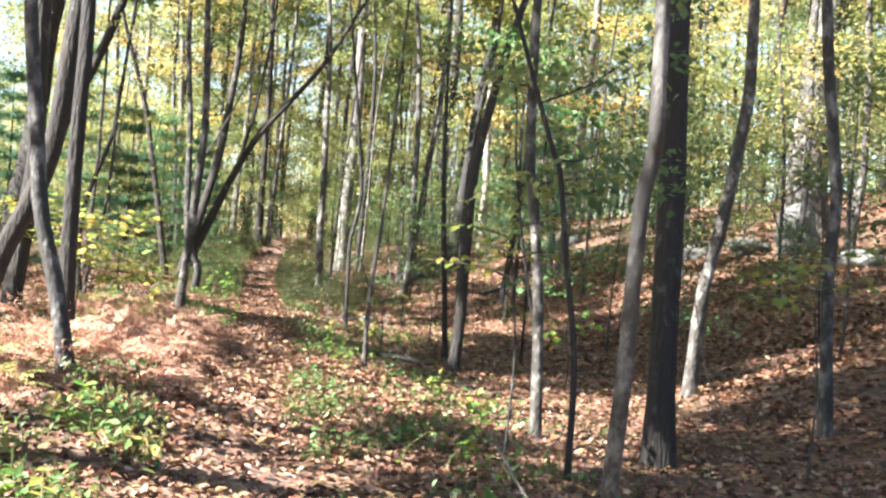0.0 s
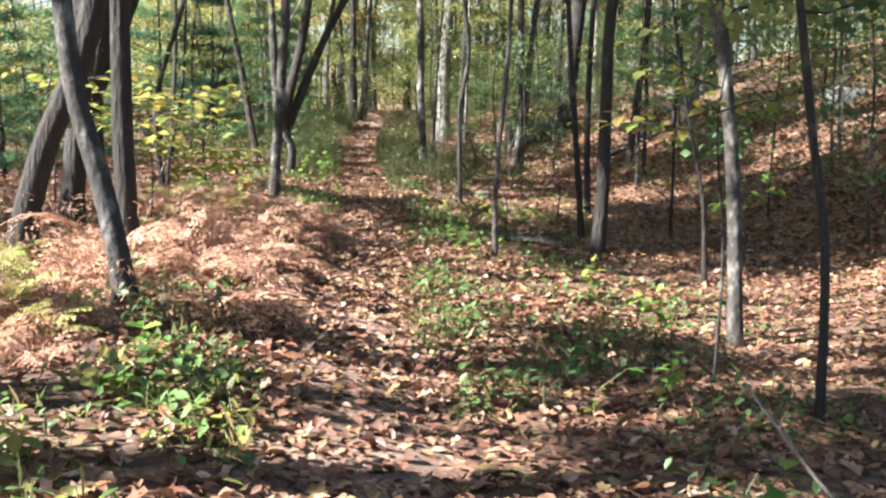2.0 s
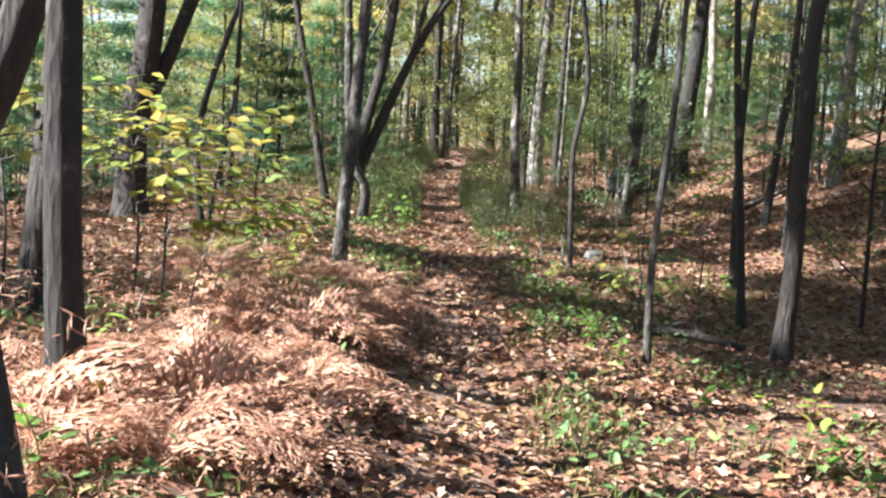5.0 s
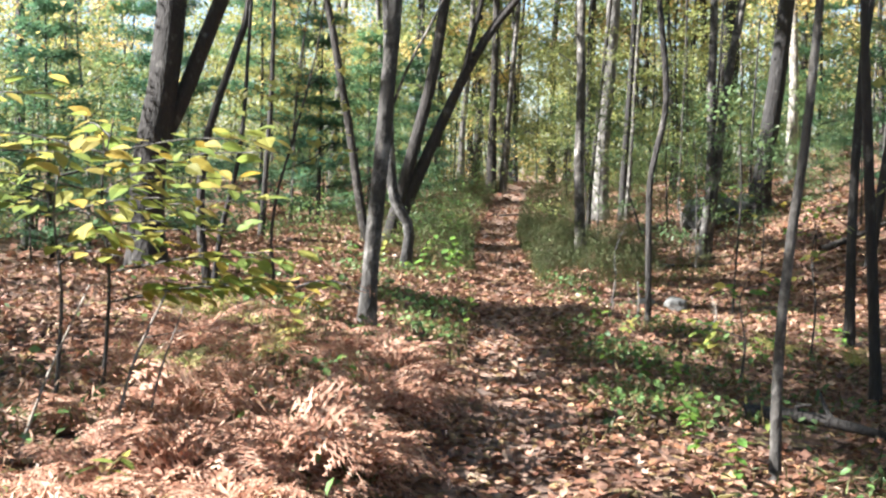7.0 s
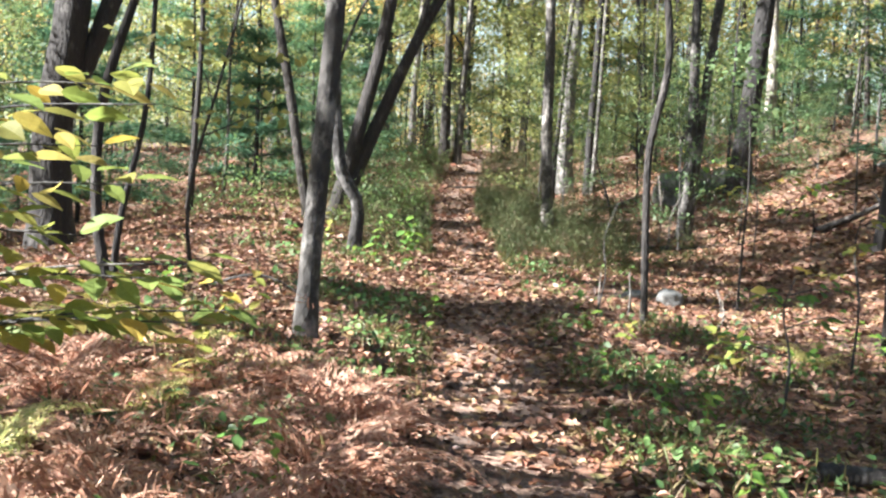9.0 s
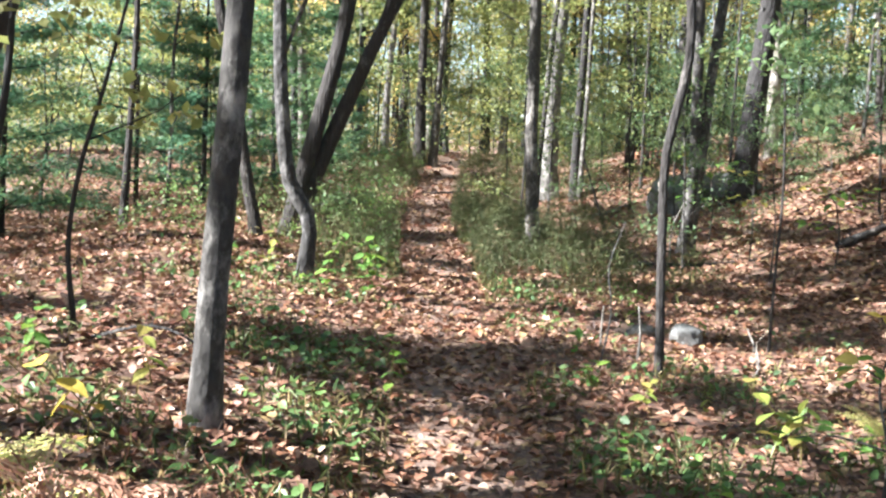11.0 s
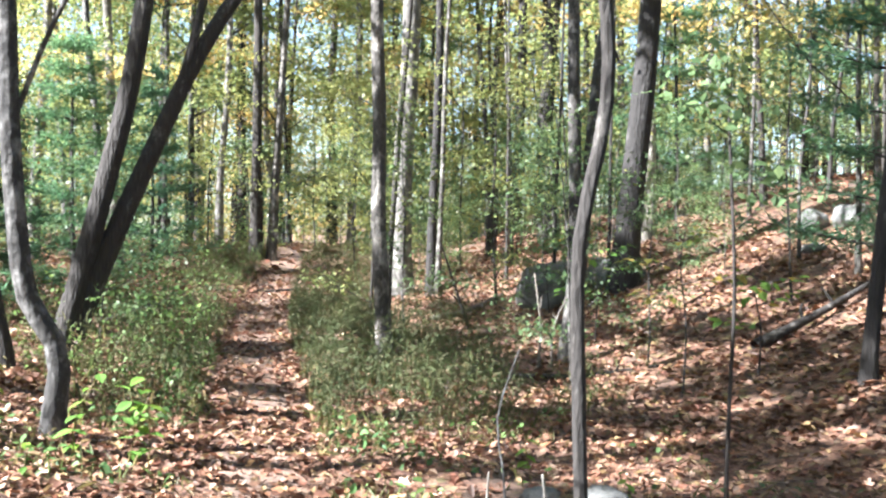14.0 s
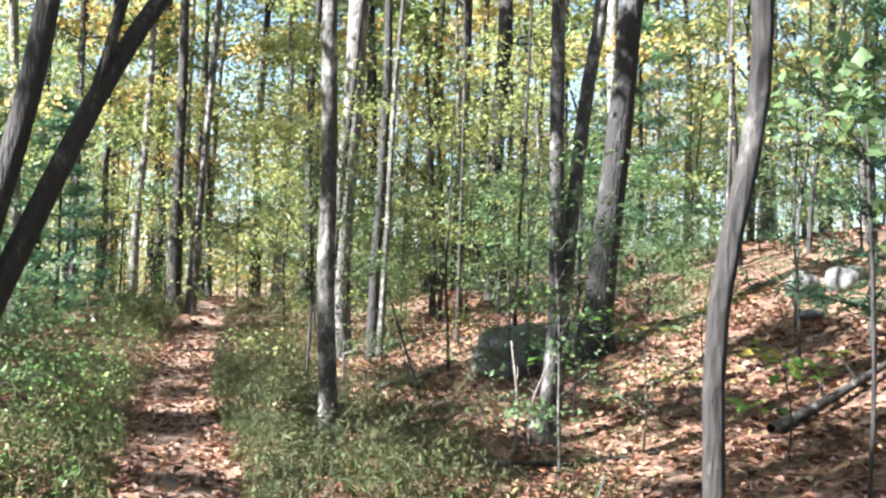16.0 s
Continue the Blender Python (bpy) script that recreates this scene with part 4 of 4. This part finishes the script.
def sapling(x, y, tall, boughs, kind, leaf, seed, label, r=0.012):
    """boughs: (height, direction in degrees, length) of each leafy side branch."""
    g = np.random.default_rng(seed)
    t = thing("sapling", x, y, float(ground(x, y)), label, "sapling")
    line = smooth_line([(0, 0, -0.05), (0.03, 0, tall * 0.4), (-0.02, 0.03, tall * 0.75), (0.04, 0.02, tall)], 12)
    mesh_object("stem", *tube(line, np.linspace(r, 0.003, 12), 7, 0.05, seed), BARKS["bark_grey"], t)
    for h, a, ln in boughs:
        a = radians(a)
        d = np.array([np.cos(a), np.sin(a), 0.12])
        side = np.array([-np.sin(a), np.cos(a), 0])
        p0 = line[int(min(h / tall, 1) * 11)]
        pts = smooth_line([p0, p0 + d * ln * 0.5 + (0, 0, 0.04), p0 + d * ln], 9)
        mesh_object("bough", *tube(pts, np.linspace(r * 0.5, 0.002, 9), 4), BARKS["bark_grey"], t)
        m = int(ln / (leaf * 0.42))
        for q in range(m):
            s = 0.18 + 0.82 * q / m
            at = p0 + d * ln * s + side * (0.10 * ln * (1 if q % 2 else -1) * g.uniform(0.0, 1.6)) + (0, 0, 0.03 + g.normal(0, 0.03))
            put_leaf(t, kind if g.uniform() > 0.1 else "gold", tuple(at), leaf * g.uniform(0.75, 1.2), a - np.pi / 2 + (0.75 if q % 2 else -0.75) + g.normal(0, 0.25), g.normal(-0.2, 0.25), g.normal(0, 0.3))
    return t


YG = "sapling with flat sprays of large yellow-green leaves"
sapling(-0.85, 14.4, 1.4, ((0.44, -8, 0.95), (0.53, -22, 1.0), (0.6, 2, 1.05), (0.5, 14, 0.9), (0.64, -35, 0.9), (0.8, -10, 0.9), (0.92, -60, 0.8), (1.0, 40, 0.8), (1.04, -20, 1.0), (1.16, 180, 0.8), (1.2, 10, 0.8), (1.24, -80, 0.7), (1.28, 120, 0.6), (0.68, -75, 0.8), (0.88, 160, 0.9), (0.96, 220, 0.8), (0.42, -14, 1.05), (0.5, -2, 1.15)), "yellow", 0.125, 1, YG)
sapling(-0.98, 14.0, 1.25, ((0.6, -50, 0.6), (0.72, 10, 0.7), (0.8, -120, 0.8), (0.88, -20, 0.8), (0.96, 190, 0.8), (1.04, 40, 0.7), (1.12, -70, 0.7)), "yellow", 0.12, 21, YG)
sapling(-1.55, 12.9, 1.5, ((0.88, -30, 0.7), (1.04, 20, 0.9), (1.2, -60, 0.7), (1.24, 5, 0.9), (1.36, 100, 0.6), (1.4, 200, 0.6)), "yellow", 0.12, 2, YG)
sapling(2.85, 8.9, 2.0, ((1.35, 190, 0.75), (1.45, 150, 0.6), (1.5, 230, 0.6), (1.6, 10, 0.5), (1.7, 200, 0.7), (1.85, -40, 0.6)), "yellow", 0.10, 5, YG)
sapling(5.15, 8.2, 1.9, ((1.3, 200, 0.7), (1.45, 170, 0.6), (1.5, 10, 0.6), (1.6, 230, 0.7), (1.75, -30, 0.6)), "yellow", 0.11, 6, YG)
sapling(5.0, 13.4, 1.1, ((0.5, 180, 0.5), (0.6, 220, 0.5), (0.75, 0, 0.5), (0.85, 150, 0.5), (0.95, 300, 0.4)), "green", 0.10, 7, "sapling with fresh green leaves")
sapling(3.5, 17.6, 0.9, ((0.4, 180, 0.5), (0.55, 10, 0.5), (0.7, 220, 0.4), (0.8, 320, 0.4)), "green", 0.10, 8, "sapling with fresh green leaves")
sapling(7.3, 26.2, 1.1, ((0.45, 180, 0.5), (0.6, 0, 0.5), (0.75, 230, 0.5), (0.85, 300, 0.5), (0.95, 90, 0.4)), "green", 0.14, 9, "sapling with fresh green leaves on the slope")
sapling(6.9, 29.6, 1.4, ((0.6, 190, 0.6), (0.8, 350, 0.6), (0.95, 230, 0.6), (1.1, 300, 0.6), (1.25, 170, 0.5)), "green", 0.13, 10, "sapling with fresh green leaves on the slope")
sapling(4.6, 19.0, 1.3, ((0.7, 190, 0.5), (0.85, 250, 0.4), (1.1, 20, 0.4)), "yellow", 0.10, 11, YG)
sapling(6.4, 26.0, 1.7, ((0.8, 200, 0.6), (1.0, 330, 0.6), (1.2, 180, 0.6), (1.4, 270, 0.6)), "yellow", 0.12, 12, YG)
HG, HY = "low plant with bright green leaves among fallen leaves", "low plant with broad yellowing leaves among fallen leaves"
herb(0.07, 17.2, 0.42, 6, 0.17, "gold", 14, "drooping plant with large withering golden leaves")
herb(0.0, 16.2, 0.36, 7, 0.13, "yellow", 15, HY)
for q, (x, y) in enumerate(((4.0, 18.6), (4.25, 18.75), (4.55, 19.1), (4.85, 19.4), (5.15, 19.7), (2.65, 17.3), (2.85, 17.1), (2.3, 14.5), (2.45, 14.2), (2.55, 15.6))):
    herb(x, y, 0.22 + 0.05 * (q % 4), 12, 0.085, "green", 40 + q, HG)
herb(1.41, 19.5, 0.42, 9, 0.11, "green", 1, HG)
herb(1.50, 23.0, 0.62, 14, 0.12, "green", 2, HG)
herb(1.36, 23.1, 0.50, 11, 0.12, "green", 3, HG)
herb(1.10, 22.9, 0.55, 12, 0.11, "green", 4, HG)
herb(0.62, 23.2, 0.50, 10, 0.10, "yellow", 5, HY)
herb(3.50, 18.8, 0.42, 8, 0.16, "yellow", 6, HY)
herb(3.62, 18.7, 0.38, 6, 0.16, "yellow", 7, HY)
herb(3.20, 10.5, 0.40, 9, 0.10, "green", 8, HG)
herb(2.95, 10.0, 0.30, 7, 0.11, "yellow", 9, HY)
herb(0.15, 18.6, 0.35, 7, 0.13, "yellow", 10, HY)
herb(0.0, 15.9, 0.42, 9, 0.12, "yellow", 11, HY)
herb(-0.75, 8.55, 0.30, 9, 0.10, "green", 12, HG)
herb(-0.45, 8.35, 0.22, 8, 0.10, "green", 13, HG)
g = np.random.default_rng(78)
for q in range(11):
    y = g.uniform(4.3, 8.6)
    x = float(trail(y)) - g.uniform(0.5, 2.3)
    herb(x, y, g.uniform(0.08, 0.18), int(g.integers(6, 11)), g.uniform(0.07, 0.12), "yellow" if q % 3 else "green", 300 + q, HY if q % 3 else HG)
g = np.random.default_rng(77)
for q in range(46):
    y = g.uniform(3.5, 24)
    side = -1 if g.uniform() < 0.5 else 1
    x = float(trail(y)) + side * g.uniform(0.75, 2.4)
    if abs(x - 0.45) < 0.3 and abs(y - 18) < 0.4:
        continue
    herb(x, y, g.uniform(0.12, 0.32), int(g.integers(5, 10)), g.uniform(0.07, 0.12), "green" if g.uniform() < 0.75 else "yellow", 100 + q, HG)


# ---- ferns ----
def frond_mesh(name, mat, seed, length=0.6, droop=0.9, curl=0.25):
    g = np.random.default_rng(seed)
    n = 26
    s = np.linspace(0, 1, n)
    ang = 0.95 - droop * 1.5 * s
    step = length / (n - 1)
    yy = np.concatenate([[0], np.cumsum(np.cos(ang[:-1]) * step)])
    zz = np.concatenate([[0], np.cumsum(np.sin(ang[:-1]) * step)])
    line = np.stack([0.02 * np.sin(4 * s), yy, zz], -1)
    pieces = [tube(line[::5], np.linspace(0.0035, 0.001, len(line[::5])), 3)]
    for k in range(4, n, 2):
        w = length * 0.30 * math.sin(math.pi * min(1.0, 0.25 + 0.75 * s[k]) ** 0.8) + 0.012
        for side in (-1, 1):
            a = side * g.uniform(0.95, 1.3)
            d = np.array([math.sin(a), math.cos(a) * math.cos(ang[k]), math.cos(a) * math.sin(ang[k]) - g.uniform(0, curl)])
            d /= np.linalg.norm(d)
            up = np.array([0, math.cos(ang[k]), math.sin(ang[k])])
            for q in range(9):
                c = line[k] + d * w * (0.06 + 0.94 * q / 9)
                reach = (0.34 * w * (1 - q / 10) + 0.004) * (1 if q % 2 else -1) * g.uniform(0.7, 1.2)
                tip = c + up * reach + d * w * 0.10 + (0, 0, g.normal(0, 0.12) * abs(reach))
                pieces.append((np.array([c - d * w * 0.05, c + d * w * 0.09, tip]), [(0, 1, 2)]))
    v, f = join(pieces)
    me = bpy.data.meshes.new(name)
    me.from_pydata([tuple(p) for p in v], [], f)
    me.materials.append(mat)
    return me


BROWN_FRONDS = [frond_mesh("frond", FERN_BROWN, q, 0.45 + 0.06 * q, 0.8 + 0.14 * q, 0.7) for q in range(5)]
PALE_FRONDS = [frond_mesh("frond", FERN_PALE, 10 + q, 0.5 + 0.06 * q, 0.75, 0.2) for q in range(3)]


def fern(x, y, size, meshes, seed, label):
    g = np.random.default_rng(seed)
    t = thing("fern", x, y, float(ground(x, y)), label, "fern", "bracken beside the trail")
    for q in range(int(g.integers(6, 10))):
        ob = new("frond", meshes[int(g.integers(len(meshes)))])
        ob.parent = t
        s = size * g.uniform(0.7, 1.2)
        ob.matrix_basis = Matrix.LocRotScale((g.normal(0, 0.03), g.normal(0, 0.03), -0.01), Euler((g.normal(-0.05, 0.25), g.normal(0, 0.25), q * 0.85 + g.normal(0, 0.3))), (s, s, s))
    return t


g = np.random.default_rng(31)
made = 0
while made < 118:
    y = g.uniform(7.9, 16.8)
    x = float(trail(y)) - 0.55 - abs(g.normal(0, 1.15)) - 0.35 * (y < 9)
    if x < -3.2 or (abs(x + 0.6) < 0.28 and 8.2 < y < 9.8):
        continue
    fern(x, y, g.uniform(0.6, 1.1), BROWN_FRONDS, 500 + made, "dead brown bracken fern with curled drooping fronds")
    made += 1
for q, (x, y, sc) in enumerate(((-1.0, 8.4, 0.9), (-1.25, 8.9, 1.0), (-0.55, 14.7, 0.7), (-0.2, 15.5, 0.7), (0.1, 16.3, 0.8), (-0.35, 16.9, 0.8), (-0.75, 17.3, 0.8), (-1.5, 10.2, 0.8), (4.4, 19.2, 0.7), (4.9, 18.6, 0.8), (-2.2, 9.6, 0.9))):
    fern(x, y, sc, PALE_FRONDS, 900 + q, "fading pale yellow-green fern")


# ---- undergrowth ----
def undergrowth(name, n, seed, y0, y1, near, far, tall, lo, hi, mat, shape, faces, tilt, droop, label, left=True, right=True, clumped=0.35):
    g = np.random.default_rng(seed)
    y = g.uniform(y0, y1, n)
    side = np.where(g.uniform(0, 1, n) < 0.5, -1, 1) if left and right else (-1 if left else 1) * np.ones(n)
    x = trail(y) + side * (near + np.abs(g.normal(0, 1, n)) * (far - near) * 0.6)
    keep = np.sin(2.3 * x + 1.7 * np.sin(1.1 * y)) * np.sin(1.9 * y + 1.3 * np.sin(1.7 * x)) + g.normal(0, 0.25, n) > clumped - 0.5
    x, y = x[keep], y[keep]
    n = len(x)
    rise = tall * g.uniform(0, 1, n) ** 1.5
    if name == "weeds":
        stem = g.integers(0, max(n // 26, 1), n)
        up = g.uniform(0, 1, n) ** 0.8
        grown = tall * (0.22 + 0.4 * np.sin(1.3 * x[stem] + 0.8 * y[stem]) ** 2 + 0.95 * g.uniform(0, 1, n)[stem] ** 2)
        wide = 0.03 + 0.09 * np.sin(np.pi * up)
        x, y = x[stem] + g.normal(0, 1, n) * wide + 0.10 * up * np.sin(7.0 * stem), y[stem] + g.normal(0, 1, n) * wide + 0.10 * up * np.cos(5.0 * stem)
        on_path = np.abs(x - trail(y)) < 0.45
        x = np.where(on_path, x + 0.5 * np.sign(x - trail(y)), x)
        rise = grown * up
    z = ground(x, y) + 0.01 + rise
    v, f = leaves(np.stack([x, y, z], -1), g.uniform(lo, hi, n), g, tilt, droop, shape, faces)
    return tagged(mesh_object(name, v, f, mat), label, "undergrowth", kind="stuff")


undergrowth("ground_cover", 12000, 1, 1.0, 25, 0.5, 2.4, 0.14, 0.04, 0.085, FRESH, LEAF6, LEAF6_FACES, 30, 5, "low green woodland plants beside the trail", clumped=0.66)
undergrowth("ground_cover", 9000, 2, 1.0, 23, 0.6, 3.0, 0.12, 0.03, 0.07, GREEN, LEAF6, LEAF6_FACES, 30, 5, "low green woodland plants beside the trail", clumped=0.7)
undergrowth("grass", 26000, 3, 2.0, 26, 0.4, 2.4, 0.10, 0.07, 0.17, GRASS, NEEDLE * np.array((0.7, 1, 1)), LEAF4_FACES, 34, -50, "tufts of fading woodland grass beside the trail", clumped=0.6)
undergrowth("ground_cover", 1500, 8, 4.2, 8.8, 0.4, 2.6, 0.10, 0.04, 0.085, YELLOWGREEN, LEAF6, LEAF6_FACES, 30, 5, "low yellow-green woodland plants among fallen leaves", right=False, clumped=0.72)
undergrowth("ground_cover", 1100, 9, 4.2, 8.8, 0.4, 2.6, 0.09, 0.04, 0.08, FRESH, LEAF6, LEAF6_FACES, 30, 5, "low fresh green woodland plants among fallen leaves", right=False, clumped=0.75)
undergrowth("weeds", 80000, 4, 25.0, 46, 0.5, 2.7, 0.55, 0.05, 0.12, OLIVE, NEEDLE, LEAF4_FACES, 38, -30, "knee-high green and olive weeds crowding the trail", clumped=0.42)
undergrowth("weeds", 20000, 5, 25.2, 48, 0.55, 3.4, 0.80, 0.025, 0.055, FRESH, LEAF4, LEAF4_FACES, 42, 5, "thigh-high green shrubby weeds crowding the trail", right=False, clumped=0.5)
undergrowth("weeds", 22000, 7, 24.6, 46, 0.5, 3.0, 0.42, 0.05, 0.11, RUSSET, NEEDLE, LEAF4_FACES, 40, -20, "withered brown weeds beside the trail", clumped=0.5)
undergrowth("weeds", 26000, 11, 25.6, 37, 0.45, 2.5, 0.50, 0.05, 0.12, OLIVE, NEEDLE, LEAF4_FACES, 38, -30, "knee-high olive and russet weeds crowding the trail", left=False, clumped=0.42)
undergrowth("weeds", 9000, 10, 8.6, 17.0, 0.75, 2.7, 0.34, 0.04, 0.09, FERN_BROWN, NEEDLE, LEAF4_FACES, 45, 5, "crumpled brown bracken leaves heaped in mounds", right=False, clumped=0.25)
undergrowth("grass", 9000, 6, 24.4, 46, 0.45, 2.6, 0.16, 0.12, 0.30, GRASS, NEEDLE * np.array((0.5, 1, 1)), LEAF4_FACES, 34, -52, "fading grass along the trail's edge", clumped=0.55)


# ---- stones and dead wood ----
def boulder(x, y, sx, sy, sz, seed, label, sink=0.25):
    bm = bmesh.new()
    bmesh.ops.create_icosphere(bm, subdivisions=4, radius=1.0)
    for v in bm.verts:
        p = v.co.copy()
        k = 1 + 0.28 * noise.noise(p * 1.3 + Vector((seed * 3.1, 0, 0))) + 0.10 * noise.noise(p * 3.5 + Vector((0, seed, 0))) + 0.03 * noise.noise(p * 9)
        q = p * k
        v.co = (math.copysign(abs(q.x) ** 0.85, q.x) * sx, math.copysign(abs(q.y) ** 0.85, q.y) * sy, math.copysign(abs(q.z) ** 0.8, q.z) * sz)
    me = bpy.data.meshes.new("boulder")
    bm.to_mesh(me)
    bm.free()
    me.polygons.foreach_set("use_smooth", np.full(len(me.polygons), True))
    me.materials.append(STONE)
    ob = new("boulder", me)
    ob.location, ob.rotation_euler = (x, y, float(ground(x, y)) + sz * (1 - 2 * sink) * 0.9), (0.1, 0.05, seed * 1.3)
    return tagged(ob, label, "boulder")


boulder(4.15, 22.3, 0.17, 0.14, 0.10, 1, "grey lichened stone half sunk in fallen leaves")
boulder(3.84, 22.6, 0.12, 0.10, 0.06, 2, "small pale stone half sunk in fallen leaves")
boulder(7.55, 33.0, 0.72, 0.5, 0.42, 3, "large grey boulder at the foot of the slope", 0.34)
boulder(8.35, 32.5, 0.45, 0.4, 0.3, 4, "shaded boulder beside a larger one at the foot of the slope", 0.38)
boulder(11.0, 31.3, 0.22, 0.2, 0.19, 5, "pale weathered boulder on the slope")
boulder(11.35, 30.95, 0.24, 0.2, 0.18, 6, "pale weathered boulder on the slope")
boulder(11.65, 31.1, 0.16, 0.15, 0.14, 11, "small pale stone on the slope")
boulder(10.4, 30.3, 0.18, 0.14, 0.07, 12, "flat pale stone in fallen leaves on the slope")
boulder(11.7, 23.9, 0.42, 0.3, 0.22, 7, "flat pale stone on the slope")
boulder(12.8, 21.4, 0.46, 0.42, 0.66, 8, "tall pale sunlit rock below the old oak", 0.2)
boulder(12.2, 18.2, 0.36, 0.3, 0.2, 9, "flat pale stone below the old oak")
boulder(12.4, 22.6, 0.5, 0.4, 0.2, 10, "small grey stone on the slope")


def stick(name, pts, r, seed, label, mat=DEADWOOD, sides=7, twig=True):
    p = [np.array((x, y, float(ground(x, y)) + h)) for x, y, h in pts]
    t = thing(name, *p[0], label, "dead wood")
    line = smooth_line([q - p[0] for q in p], 10)
    mesh_object("stem", *tube(line, np.linspace(r, r * 0.45, 10), sides, 0.08, seed), mat, t)
    if twig:
        g = np.random.default_rng(seed)
        for k in (4, 6):
            e = line[k] + np.array([g.normal(0, 0.12), g.normal(0, 0.12), abs(g.normal(0.1, 0.08))]) * (1 + 8 * r)
            mesh_object("twig", *tube(smooth_line([line[k], (line[k] + e) / 2 + g.normal(0, 0.02, 3), e], 5), np.linspace(r * 0.4, r * 0.12, 5), 4), mat, t)
    return t


stick("fallen_log", ((7.75, 27.1, 0.05), (8.55, 27.3, 0.12), (9.55, 27.5, 0.14)), 0.065, 1, "dark fallen log lying up the slope", BARKS["bark_brown"], 10)
stick("fallen_log", ((3.0, 15.9, 0.06), (3.4, 15.8, 0.09), (3.9, 15.6, 0.05)), 0.06, 2, "short dark fallen log in the leaves", BARKS["bark_brown"], 10)
stick("dead_stem", ((3.53, 21.6, -0.05), (3.54, 21.6, 0.2), (3.52, 21.61, 0.42)), 0.014, 3, "broken upright stump of a young tree", BARKS["bark_pale"], twig=False)
stick("dead_stem", ((3.30, 21.9, -0.05), (3.30, 21.9, 0.18), (3.31, 21.9, 0.36)), 0.011, 4, "broken upright stump of a young tree", BARKS["bark_pale"], twig=False)
stick("dead_stem", ((3.05, 21.0, -0.05), (3.16, 21.1, 0.4), (3.18, 21.3, 0.75), (3.32, 21.4, 1.1)), 0.008, 5, "thin bent dead stem", BARKS["bark_grey"])
stick("dead_stem", ((5.75, 28.4, -0.05), (5.78, 28.4, 0.5), (5.72, 28.45, 1.1)), 0.02, 6, "thin pale broken dead stem")
stick("dead_stem", ((5.95, 28.5, -0.05), (6.0, 28.6, 0.4), (6.2, 28.7, 0.8)), 0.018, 7, "thin pale broken dead stem")
stick("fallen_branch", ((2.3, 5.9, 0.02), (2.15, 6.2, 0.16), (2.05, 6.7, 0.42)), 0.012, 8, "pale dead branch propped in the leaves")
stick("fallen_branch", ((2.5, 5.2, 0.02), (2.9, 5.4, 0.05), (3.4, 5.5, 0.10)), 0.011, 9, "pale dead branch on the leaves")
stick("fallen_branch", ((5.3, 28.0, 0.02), (6.1, 27.7, 0.05), (7.0, 27.6, 0.03)), 0.03, 10, "dark fallen branch on the leaves", BARKS["bark_brown"])
stick("fallen_branch", ((4.0, 20.6, 0.02), (4.25, 20.9, 0.12), (4.3, 21.3, 0.3)), 0.012, 11, "pale forked dead branch")
stick("fallen_branch", ((-0.35, 19.6, 0.02), (0.1, 19.2, 0.16), (0.5, 19.1, 0.05)), 0.012, 12, "thin arched fallen branch", BARKS["bark_brown"])
stick("dead_stem", ((-0.55, 13.3, -0.05), (-0.5, 13.5, 0.3), (-0.4, 13.7, 0.6)), 0.009, 13, "thin pale leaning dead stem")
stick("dead_stem", ((-0.82, 12.85, -0.05), (-0.74, 13.0, 0.3), (-0.62, 13.2, 0.66)), 0.007, 18, "thin pale leaning dead stem", twig=False)
stick("dead_stem", ((-0.42, 13.35, -0.05), (-0.38, 13.45, 0.25), (-0.30, 13.6, 0.55)), 0.006, 19, "thin pale leaning dead stem", twig=False)
stick("dead_stem", ((5.9, 10.9, -0.05), (5.6, 10.9, 0.5), (5.35, 10.8, 1.3)), 0.012, 14, "thin pale leaning dead stem")
stick("dead_stem", ((6.0, 32.3, -0.05), (5.8, 32.2, 0.5), (5.5, 32.1, 1.3)), 0.03, 15, "leaning dark dead stem", BARKS["bark_brown"])
stick("fallen_log", ((5.6, 33.2, 0.04), (6.3, 33.6, 0.05), (7.0, 34.0, 0.05)), 0.06, 16, "pale fallen log in the sun")
stick("fallen_log", ((2.6, 37.9, 0.03), (3.4, 38.0, 0.03), (4.3, 38.0, 0.04)), 0.035, 17, "dark log lying across the trail", BARKS["bark_brown"])
